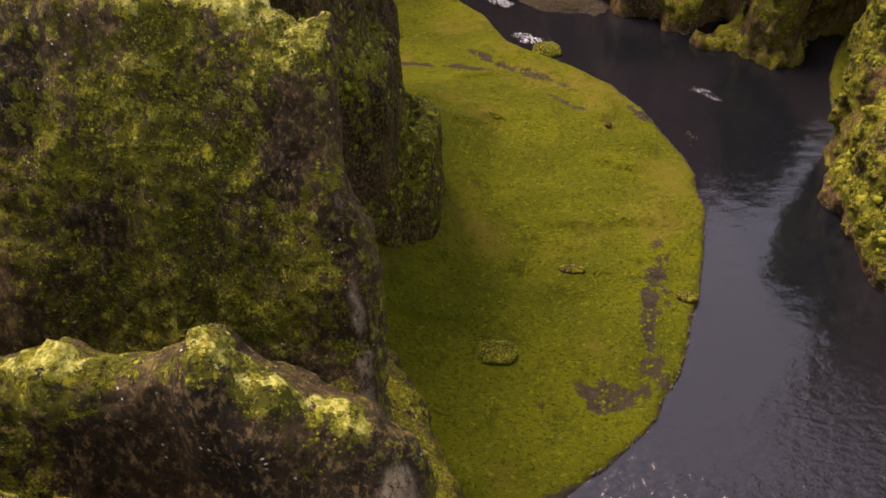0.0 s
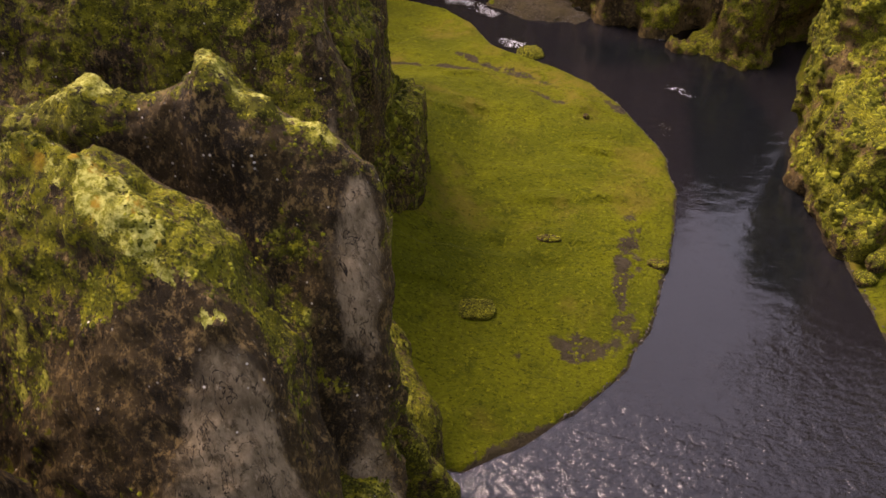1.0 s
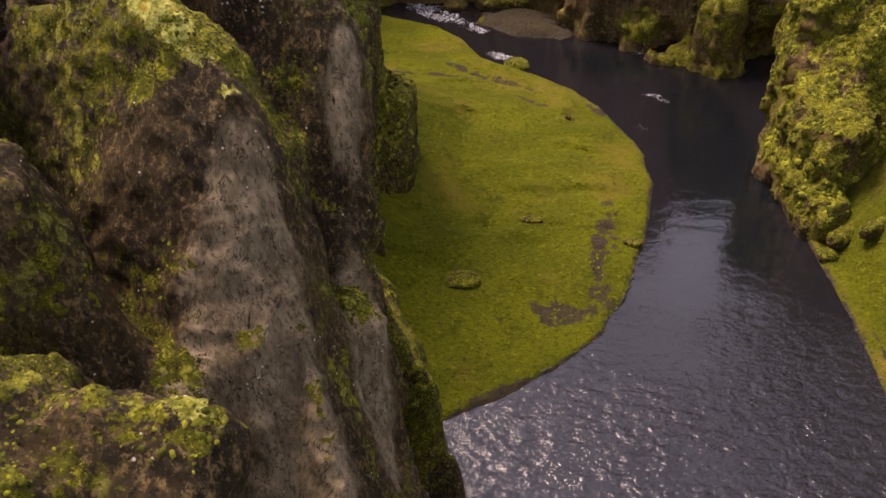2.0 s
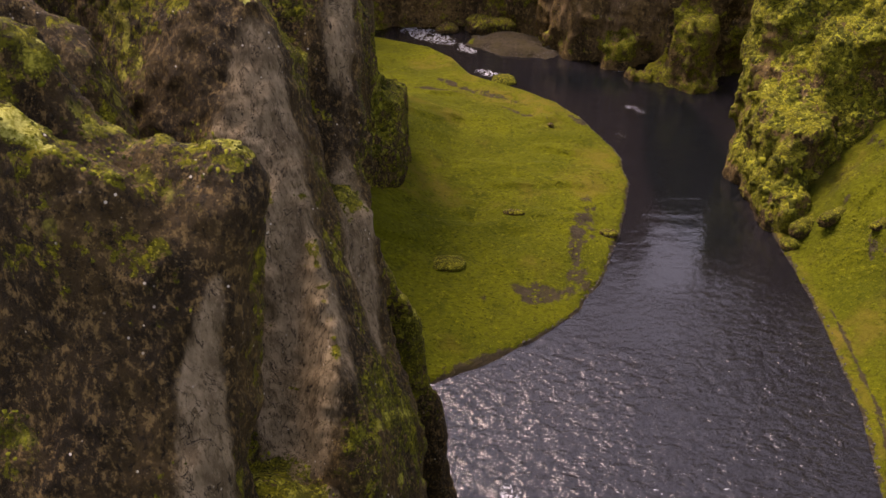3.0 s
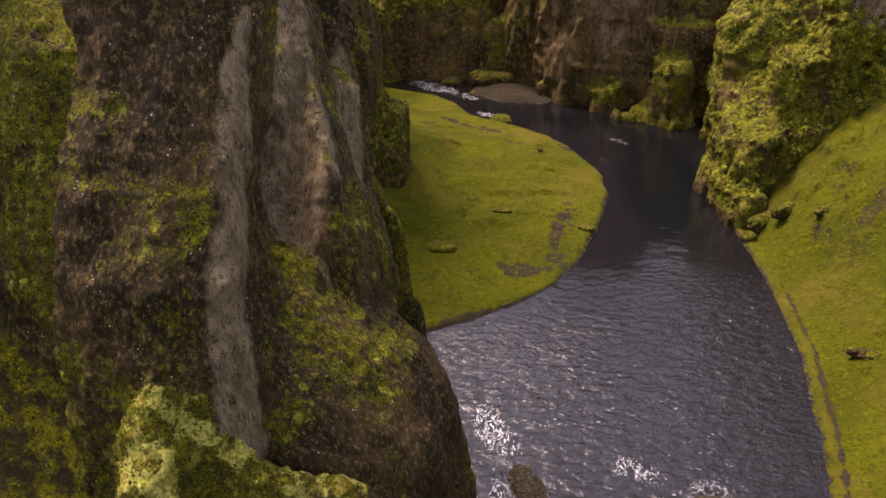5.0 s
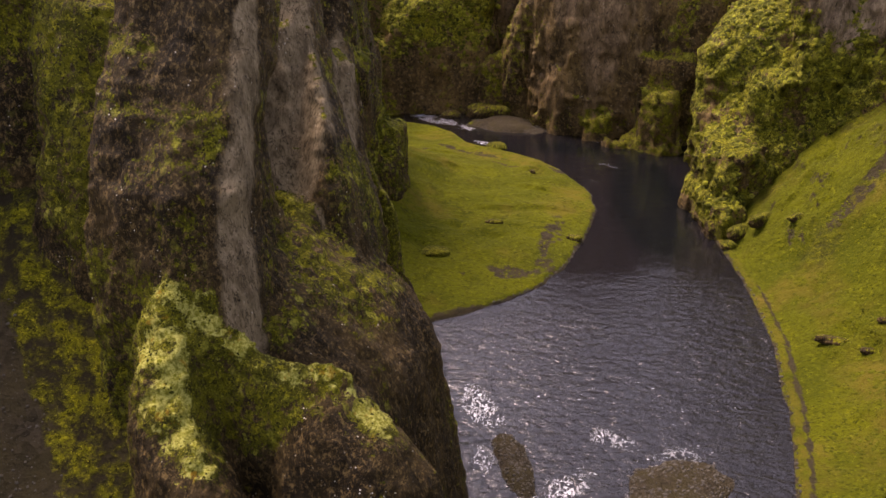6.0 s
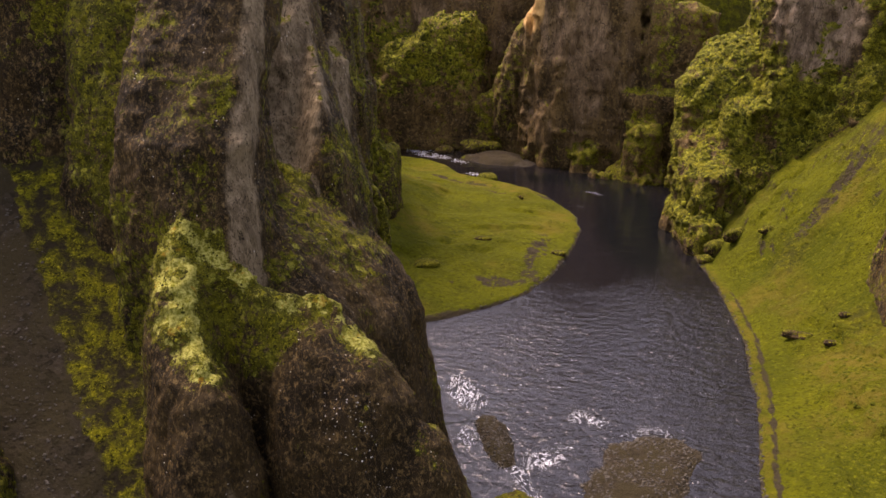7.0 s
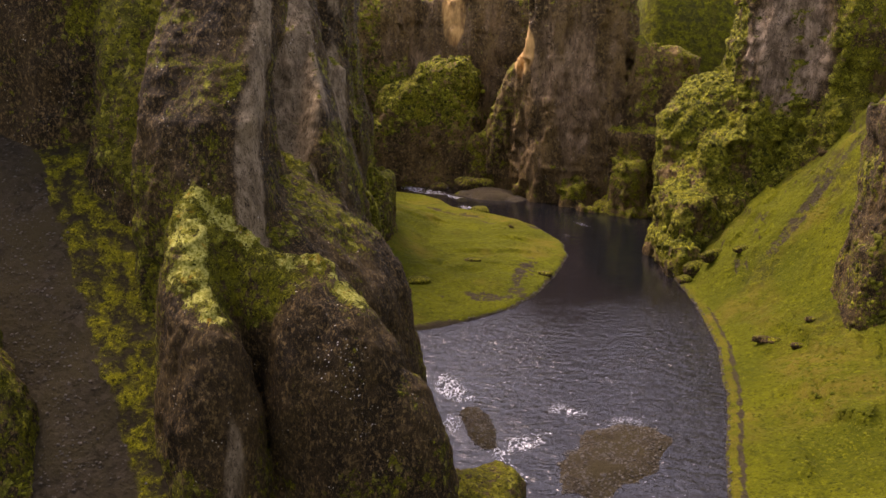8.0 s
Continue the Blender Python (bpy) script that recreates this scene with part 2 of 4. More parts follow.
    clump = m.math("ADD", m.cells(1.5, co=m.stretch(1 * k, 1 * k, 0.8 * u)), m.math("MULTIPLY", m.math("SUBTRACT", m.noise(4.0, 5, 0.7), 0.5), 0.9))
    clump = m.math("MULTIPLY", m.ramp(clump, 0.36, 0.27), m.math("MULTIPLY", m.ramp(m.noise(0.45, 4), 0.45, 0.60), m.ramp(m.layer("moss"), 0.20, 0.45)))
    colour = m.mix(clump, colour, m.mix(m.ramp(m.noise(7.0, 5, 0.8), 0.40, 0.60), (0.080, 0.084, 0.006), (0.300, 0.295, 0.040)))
    n = m.bump(m.noise(1.3, 8, 0.72, co=m.stretch(1 * k, 1 * k, 0.5 * u)), 1.0, 0.45)
    n = m.bump(m.noise(6.0, 6, 0.78), 1.0, 0.16, n)
    rough = m.math("ADD", 0.75, m.math("MULTIPLY", cover, 0.2))
    return m.set(Base_Color=colour, Roughness=rough, Normal=n, Specular_IOR_Level=0.15)


def grass_material():
    m = Mat("grass_and_gravel")
    g = m.mix(m.ramp(m.noise(0.10, 5, 0.6), 0.35, 0.68), (0.04752, 0.05632, 0.001936), (0.0792, 0.08624, 0.002464))
    g = m.mix(m.ramp(m.noise(0.40, 7, 0.7), 0.48, 0.70), g, (0.03168, 0.0396, 0.001584))
    g = m.mix(m.ramp(m.noise(1.5, 8, 0.78), 0.52, 0.68), g, (0.1144, 0.1179, 0.0044))
    g = m.mix(m.ramp(m.noise(3.2, 7, 0.8, co=m.stretch(0.7, 1.2, 1)), 0.50, 0.36), g, (0.0176, 0.02288, 0.00132))
    g = m.mix(m.ramp(m.noise(6.0, 5, 0.8), 0.58, 0.70), g, (0.1496, 0.1452, 0.01056))
    g = m.mix(m.layer("wild"), g, m.mix(m.ramp(m.noise(0.7, 7, 0.7), 0.40, 0.60), (0.020, 0.016, 0.009), moss_colour(m)))
    dry = m.math("MULTIPLY", m.layer("dry"), m.ramp(m.noise(0.5, 5, 0.6), 0.35, 0.62))
    g = m.mix(dry, g, (0.1012, 0.0792, 0.01232))
    peb = m.mix(m.cells(3.0, out="Color"), (0.0135, 0.0108, 0.0068), (0.048, 0.039, 0.026))
    peb = m.mix(m.ramp(m.noise(0.4, 5), 0.35, 0.65), peb, (0.034, 0.028, 0.014))
    stone = m.math("ADD", m.layer("gravel"), m.math("MULTIPLY", m.math("SUBTRACT", m.noise(0.8, 7, 0.7), 0.5), 1.3))
    stone = m.ramp(stone, 0.42, 0.60)
    colour = m.mix(stone, g, peb)
    n = m.bump(m.noise(0.7, 7, 0.65), 1.0, 0.85)
    n = m.bump(m.noise(4.0, 6, 0.75), 1.0, 0.16, n)
    return m.set(Base_Color=colour, Roughness=0.95, Normal=n, Specular_IOR_Level=0.08)


def water_material():
    m = Mat("river_water")
    lively = m.math("SUBTRACT", 1.0, m.math("MULTIPLY", m.layer("calm"), 0.86))
    wind = m.ramp(m.noise(0.10, 3, 0.5), 0.30, 0.70, 0.80, 1.15)
    lively = m.math("MULTIPLY", lively, wind)
    n = m.bump(m.math("MULTIPLY", m.noise(0.95, 4, 0.55, co=m.stretch(0.7, 1.15, 1, 8), warp=0.5), lively), 1.0, 0.26)
    n = m.bump(m.math("MULTIPLY", m.noise(2.4, 3, 0.6, co=m.stretch(0.7, 1.2, 1, -6), warp=0.3), lively), 1.0, 0.10, n)
    # broken white water: thin torn threads where the stream runs over stones, single flecks further off
    fast = m.layer("foam")
    thread = m.math("ABSOLUTE", m.math("SUBTRACT", m.noise(0.8, 8, 0.70, co=m.stretch(1.3, 0.6, 1, 25), warp=1.4), 0.5))
    thread = m.ramp(m.math("SUBTRACT", m.math("MULTIPLY", m.ramp(fast, 0.1, 0.9), 0.018), thread), -0.002, 0.007)
    torn = m.ramp(m.noise(3.4, 6, 0.75, co=m.stretch(0.7, 1.3, 1, 12), warp=0.5), 0.36, 0.55)
    fleck = m.ramp(m.noise(2.6, 5, 0.7, co=m.stretch(0.5, 1.5, 1, 8), warp=0.6), 0.662, 0.684)
    fleck = m.math("MULTIPLY", fleck, m.ramp(fast, -0.10, 0.08))
    foam = m.math("MAXIMUM", m.math("MULTIPLY", thread, torn), fleck)
    depth = m.mix(m.layer("deep"), (0.0090, 0.0088, 0.0112), (0.0018, 0.0045, 0.0062))
    colour = m.mix(foam, depth, (0.62, 0.65, 0.70))
    return m.set(Base_Color=colour, Roughness=m.math("ADD", 0.04, m.math("MULTIPLY", foam, 0.5)), IOR=1.46,
                 Transmission_Weight=m.math("MULTIPLY", m.math("SUBTRACT", 1.0, foam), 0.4), Normal=n)


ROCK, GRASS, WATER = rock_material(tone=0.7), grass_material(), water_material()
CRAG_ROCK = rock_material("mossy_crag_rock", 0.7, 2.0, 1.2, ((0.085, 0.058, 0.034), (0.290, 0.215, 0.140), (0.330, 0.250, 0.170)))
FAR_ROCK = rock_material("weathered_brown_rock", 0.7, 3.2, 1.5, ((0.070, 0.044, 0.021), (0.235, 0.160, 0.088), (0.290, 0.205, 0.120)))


# ---------------------------------------------------------------- ground and river
def inside_distance(x, y, ring):
    """Distance to a closed line, positive inside."""
    ring = np.array(ring, float)
    best, odd = np.full(x.shape, 1e9), np.zeros(x.shape, bool)
    for (ax, ay), (bx, by) in zip(ring, np.roll(ring, -1, 0)):
        t = np.clip(((x - ax) * (bx - ax) + (y - ay) * (by - ay)) / ((bx - ax) ** 2 + (by - ay) ** 2), 0, 1)
        best = np.minimum(best, np.hypot(x - ax - t * (bx - ax), y - ay - t * (by - ay)))
        odd ^= ((ay > y) != (by > y)) & (x < (bx - ax) * (y - ay) / (by - ay + 1e-12) + ax)
    return np.where(odd, best, -best)


MEADOW = [(-9, -3), (-1.5, -2.3), (3, 0.6), (7, 4.6), (11.3, 9.1), (14.4, 16.5), (16.2, 23.5), (17.6, 30), (18.7, 37), (17.8, 43.5), (16, 49.5),
          (13.2, 56), (9.2, 61.5), (3, 66.5), (-1, 69), (-5.5, 72), (-9.5, 80), (-14, 84.5), (-22, 88), (-40, 95), (-60, 90), (-60, 0)]
BANK_Y = (-400, -120, -70, -45, -32, -25, -14, -2, 9.6, 21, 27, 35, 50, 60, 66, 72, 80, 100, 400)
BANK_X = (60, 40, 30, 29, 30.6, 32.2, 34.2, 35.6, 35.8, 35, 34.6, 35.5, 37, 37, 38, 40, 44, 52, 60)
LEFT_Y = (-400, -120, -70, -50, -40, -30, -20, -8, 0)
LEFT_X = (20, -2, 0, 6, 10, 6, 2, -2, -6)


def ground_height(x, y):
    p = np.stack([x, y, 0 * x], 1)
    wob = 0.5 * fbm(p, 5, 3, 5)
    inner = 0.35 + inside_distance(x + wob, y + 0.5 * fbm(p, 4, 3, 9), MEADOW)
    right = x - np.interp(y, BANK_Y, BANK_X) + 0.7 * wob
    left = np.interp(y, LEFT_Y, LEFT_X) - x
    # river bed, deeper in the pool under the far bank
    bed = -0.45 - 1.9 * smooth(0, 1, 1 - np.hypot((x - 27) / 8, (y - 44) / 34)) + 0.12 * fbm(p, 1.6, 3, 2)
    bed = bed - 0.7 * smooth(0, 1, 1 - np.hypot((x - 14) / 16, (y - 72) / 8))
    bed = bed + 0.35 * smooth(0, 1, 1 - np.hypot((x - 19) / 5, (y - 51) / 11))
    for bx, by, rx, ry, turn, h in ((22.2, -28.2, 6.0, 9.8, -28, 1.0), (10.6, -24.4, 2.0, 5.6, 20, 0.86), (1.0, 88.5, 11.5, 8.0, -25, 1.7)):
        c, s = math.cos(radians(turn)), math.sin(radians(turn))
        u, v = c * (x - bx) + s * (y - by), -s * (x - bx) + c * (y - by)
        bed = bed + h * smooth(0, 0.75, 1 - np.hypot(u / rx, v / ry) + 0.30 * fbm(p, 4.0, 4, 21))
    # meadow inside the bend
    meadow = -0.45 + 0.95 * smooth(-0.5, 0.7, inner) + 0.085 * np.clip(inner - 0.6, 0, 18) * (1 - 0.6 * smooth(55, 72, y))
    meadow = meadow + 0.42 * np.clip(-4.5 - x, 0, 12) * smooth(-3, 12, y) * smooth(62, 42, y) + (0.50 * fbm(p, 4.0, 4, 3) + 0.7 * fbm(p, 13, 2, 4)) * smooth(0.5, 5, inner)
    meadow = meadow + 0.55 * smooth(0.16, 0.34, fbm(p, (9, 6, 1), 3, 11)) * smooth(2, 7, inner)
    # bank and hillside across the river
    steep = np.interp(y, (-60, -20, -8, 5, 18, 30, 60), (0.12, 0.16, 0.28, 0.62, 0.90, 0.88, 0.8))
    curve = np.interp(y, (-60, -20, 0, 10, 30), (0.004, 0.010, 0.022, 0.018, 0.004))
    r = np.maximum(right - 1.6, 0)
    hill = -0.45 + 1.0 * smooth(-0.4, 0.5, right) + 0.25 * smooth(1.2, 2.2, right) + np.minimum(steep * r + curve * r * r, 40 + 0.02 * r)
    hill = hill + (0.75 * fbm(p, 4, 4, 7) + 0.8 * fbm(p, 11, 2, 8) + 0.60 * fbm(p, (2.4, 5.0, 1), 3, 6, ridged=True) * smooth(-2, 12, y)) * smooth(1.5, 6, right) + 0.8 * smooth(0.05, 0.16, fbm(p, (3.0, 7.0, 1), 3, 31)) * smooth(3, 8, right)
    # ravine behind the rock ribs, and the land beyond the rims
    scree = 13 + 0.92 * (y + 52) - 0.30 * (x + 12) + 0.5 * fbm(p, 3, 4, 13)
    scree = np.where(y < -38, scree, 26)
    bank = -0.45 + 1.2 * smooth(-1, 1, left) + np.clip(left, 0, 40) * 0.25
    leftland = np.clip(np.maximum(bank, np.minimum(scree, 34)), -1, 40)
    leftland = np.where((left > 0) & (y < -4), np.minimum(leftland, -0.45 + 1.4 * np.maximum(left, 0)), -1.0)
    h = np.maximum(np.maximum(bed, np.where(inner > -0.6, meadow, -1)), np.where(right > -0.5, hill, -1))
    h = np.maximum(h, leftland)
    rim = smooth(-34, -46, x) * 44
    rim = np.maximum(rim, smooth(118, 140, y) * 50)
    rim = np.maximum(rim, smooth(70, 84, x) * 46)
    rim = np.maximum(rim, smooth(92, 122, y - 0.3 * (x - 36)) * smooth(26, 40, x) * 56)
    rim = rim * (1 + 0.08 * fbm(p, 25, 3, 15)) + np.where(rim > 1, 2.4 * fbm(p, 8, 4, 16), 0)
    return np.where(rim > 0.3, np.maximum(h, rim), h), inner, right, left, rim


def axis_steps(lo, hi, step, far):
    mid = np.arange(lo, hi + step / 2, step)
    grow, out = step, []
    at = 0
    while at < far:
        grow *= 1.35
        at += grow
        out.append(at)
    return np.concatenate([lo - np.array(out[::-1]), mid, hi + np.array(out)])


def grid(gx, gy):
    x, y = np.meshgrid(gx, gy, indexing="ij")
    i = np.arange(x.size).reshape(x.shape)
    faces = np.stack([i[:-1, :-1], i[1:, :-1], i[1:, 1:], i[:-1, 1:]], -1).reshape(-1, 4)
    return x.ravel(), y.ravel(), faces


gx, gy, faces = grid(axis_steps(-40, 72, 0.45, 2500), axis_steps(-75, 118, 0.45, 2500))
gz, inner, right, left, rim = ground_height(gx, gy)
flat = np.stack([gx, gy, 0 * gx], 1)
slope_n = normals(np.stack([gx, gy, gz], 1), faces)[:, 2]
patch = np.zeros(gx.shape)
for px, py, rx, ry, turn, amount in ((12.6, 24, 2.2, 12, -8, 0.80), (11.6, 14.5, 2.4, 5, -20, 0.75), (7.5, 11.0, 6.5, 2.6, 18, 0.68), (3.0, 9.0, 5.0, 1.6, 10, 0.50),
                                     (-3, 63.6, 14, 1.5, -28, 0.85), (-14, 62, 12, 1.1, 6, 0.80), (4, 55.0, 9, 1.0, -38, 0.60), (12.5, 56, 2.6, 7, 25, 0.65), (3, 0.5, 9, 1.4, 30, 0.75)):
    c, s = math.cos(radians(turn)), math.sin(radians(turn))
    u, v = c * (gx - px) + s * (gy - py), -s * (gx - px) + c * (gy - py)
    patch = np.maximum(patch, amount * (1 - np.clip(np.hypot(u / rx, v / ry), 0, 1) ** 2))
patch = patch * (0.95 + 0.9 * fbm(flat, 1.6, 3, 43))
gravel = np.where((inner > -0.3) & (gz > 0.1), patch, 0)
gravel = np.maximum(gravel, smooth(0.30, 0.05, gz) * (inner < 0.4))
gravel = np.maximum(gravel, 0.52 * smooth(1.3, 0.3, inner) * (inner > -0.3) * (0.7 + 0.9 * fbm(flat, 3.0, 3, 44)))
gravel = np.maximum(gravel, np.where((inner < -0.5) & (right < -0.3) & (left < 0.5) & (rim < 0.3), 1.0, 0))
gravel = np.maximum(gravel, 0.66 * smooth(0.7, 1.0, right) * smooth(1.8, 1.3, right) * (gy < 12))
streak = np.abs(0.5 * (gx - 50) - 0.85 * (gy - 17)) + 30 * ((gx < 44) | (gx > 66))
gravel = np.maximum(gravel, 0.58 * smooth(2.2, 0.6, streak))
side = (gx + gy + 61.6) / 1.414
ravine = (left > 3) & (gy < -36)
gravel = np.maximum(gravel, np.where(ravine, smooth(3.4, 1.4, np.abs(side)) + 0.1, 0))
wild = np.where(ravine, 1.0, 0) + 0.72 * smooth(1, 6, rim) * np.where(gx < 26, 1, 0.8)
gravel = np.maximum(gravel, 0.5 * smooth(0.62, 0.46, slope_n) * (rim < 1))
gravel = np.maximum(gravel, np.where(ravine, 0.36, 0))
dry = smooth(0, 1, 1 - np.hypot((gx - 43) / 6, (gy + 12) / 9)) + smooth(0, 1, 1 - np.hypot((gx - 3) / 14, (gy - 62 + 0.35 * gx) / 7)) + 0.6 * smooth(0.1, 0.5, fbm(flat, 7, 3, 41)) + 0.5 * smooth(0.6, 0.2, np.abs(right - 0.6))
wild = wild + 0.55 * smooth(0.02, 0.28, fbm(flat, (3.5, 6.0, 1), 4, 45)) * smooth(3, 8, right) * smooth(-20, 0, gy) * (rim < 1)
dry = dry * (1 - np.clip(wild, 0, 1))
ground = new("ground", mesh_of("ground", np.stack([gx, gy, gz], 1), faces, GRASS, gravel=gravel, dry=dry, wild=wild))
tagged(ground, "yellow-green mossy grass meadow with gravel banks", "ground", kind="structure")

wx, wy, faces = grid(axis_steps(-34, 42, 0.5, 300), axis_steps(-80, 104, 0.5, 300))
wz, inner, right, left, rim = ground_height(wx, wy)
flat = np.stack([wx, wy, 0 * wx], 1)
foam = np.full(wx.shape, -0.45)
torn = fbm(flat, (3.0, 2.0, 1), 3, 54)
for fx, fy, rx, ry, turn, amount in ((7.4, -17.5, 2.0, 5.5, 25, 0.95), (15.0, -26.5, 2.6, 4.6, -30, 0.92), (13.4, -30.5, 1.9, 5.0, 15, 0.9), (18.5, -20.0, 4.0, 2.4, -5, 0.66), (8.2, -24, 1.4, 5, 10, 0.7),
                                     (13, -16, 6.0, 6.0, 0, 0.15), (24.5, -21, 5, 2.4, 0, 0.45), (21, -14, 15, 15, 0, 0.08), (26, -32, 5, 12, 0, 0.2), (-16.5, 93, 14, 4.0, -42, 1.1), (-8, 85.5, 4.0, 2.2, -42, 0.9),
                                     (-2.2, 73.8, 4.0, 2.0, -25, 0.85), (22.0, 60.5, 3.6, 1.5, -35, 0.62), (20, 77, 3.4, 0.9, 10, 0.62)):
    c, s = math.cos(radians(turn)), math.sin(radians(turn))
    u, v = c * (wx - fx) + s * (wy - fy), -s * (wx - fx) + c * (wy - fy)
    foam = np.maximum(foam, -0.45 + (amount + 0.45) * smooth(0, 1, 1.2 - np.hypot(u / rx, v / ry) + 0.55 * torn))
lift = 0.03 * fbm(flat, (2.2, 1.1, 1), 3, 51) + 0.06 * np.clip(foam, 0, 1) * fbm(flat, 1.2, 2, 52)
river = new("river", mesh_of("river", np.stack([wx, wy, lift], 1), faces, WATER, foam=foam, deep=smooth(0.45, 1.4, -wz), calm=smooth(1, 18, wy - 0.25 * (wx - 20) + 5 * fbm(flat, 6, 3, 53))))
river.visible_shadow = False
tagged(river, "shallow rippled river reflecting grey sky, white riffles", "water", kind="structure")


# ---------------------------------------------------------------- cliffs
def moss_material(name, dark, mid, light, gaps=0.75):
    m = Mat(name)
    island = m.n.new("ShaderNodeNewGeometry").outputs["Random Per Island"]
    c = m.mix(m.ramp(m.noise(0.6, 4), 0.35, 0.65), dark, mid)
    c = m.mix(m.ramp(island, 0.0, 0.45, gaps, 0.0), c, tuple(v * 0.6 for v in dark))
    c = m.mix(m.ramp(island, 0.60, 1.0), c, light)
    c = m.mix(m.ramp(m.noise(9.0, 4, 0.7), 0.55, 0.30, 0.0, 0.6), c, tuple(v * 0.35 for v in dark))
    n = m.bump(m.noise(9.0, 5, 0.75), 0.9, 0.08)
    return m.set(Base_Color=c, Roughness=0.92, Normal=n, Specular_IOR_Level=0.12)


MOSS = moss_material("moss", (0.028, 0.032, 0.003), (0.072, 0.078, 0.005), (0.175, 0.180, 0.014))


def domes(points, n, size, height, rng):
    """Many small uneven domes on a surface, as points and triangles."""
    k = len(points)
    ring = np.arange(6) * np.pi / 3
    shape = np.concatenate([[[0, 0, 1.0]], np.stack([0.62 * np.cos(ring), 0.62 * np.sin(ring), 0 * ring + 0.72], 1),
                            np.stack([np.cos(ring + 0.5), np.sin(ring + 0.5), 0 * ring - 0.25], 1)])
    tri = [(0, 1 + i, 1 + (i + 1) % 6) for i in range(6)]
    for i in range(6):
        tri += [(1 + i, 7 + i, 1 + (i + 1) % 6), (7 + i, 7 + (i + 1) % 6, 1 + (i + 1) % 6)]
    helper = np.where(np.abs(n[:, 2:]) < 0.9, [[0, 0, 1.0]], [[1.0, 0, 0]])
    a = np.cross(n, helper)
    a /= np.linalg.norm(a, axis=1, keepdims=True)
    b = np.cross(n, a)
    turn = rng.uniform(0, 2 * np.pi, (k, 1))
    a, b = a * np.cos(turn) + b * np.sin(turn), -a * np.sin(turn) + b * np.cos(turn)
    u = shape[None] * rng.uniform(0.72, 1.28, (k, len(shape), 3))
    u[:, :, 0] *= rng.uniform(0.8, 1.5, (k, 1))
    p = points[:, None] + (u[:, :, :1] * a[:, None] + u[:, :, 1:2] * b[:, None]) * size[:, None, None] + u[:, :, 2:] * n[:, None] * (size * height)[:, None, None]
    faces = np.array(tri)[None] + (np.arange(k) * len(shape))[:, None, None]
    return p.reshape(-1, 3), faces.reshape(-1, 3)


def zone(points, parts):
    """How far points lie in any of some soft ellipsoids, each with a signed amount."""
    out = np.zeros(len(points))
    for x, y, z, rx, ry, rz, amount in parts:
        q = ((points[:, 0] - x) / rx) ** 2 + ((points[:, 1] - y) / ry) ** 2 + ((points[:, 2] - z) / rz) ** 2
        out = out + amount * smooth(1.4, 0.5, q)
    return out


def bands(points, parts):
    """How far points lie in any of some chains of balls, each (x, y, z, radius), with a fairly sharp edge."""
    out = np.zeros(len(points))
    for chain in parts:
        for a, b in zip(chain[:-1], chain[1:]):
            a, b = np.array(a, float), np.array(b, float)
            along = b[:3] - a[:3]
            t = np.clip(((points - a[:3]) @ along) / (along @ along), 0, 1)
            d = np.linalg.norm(points - a[:3] - t[:, None] * along, axis=1) / (a[3] + t * (b[3] - a[3]))
            out = np.maximum(out, smooth(1.5, 0.55, d))
    return out


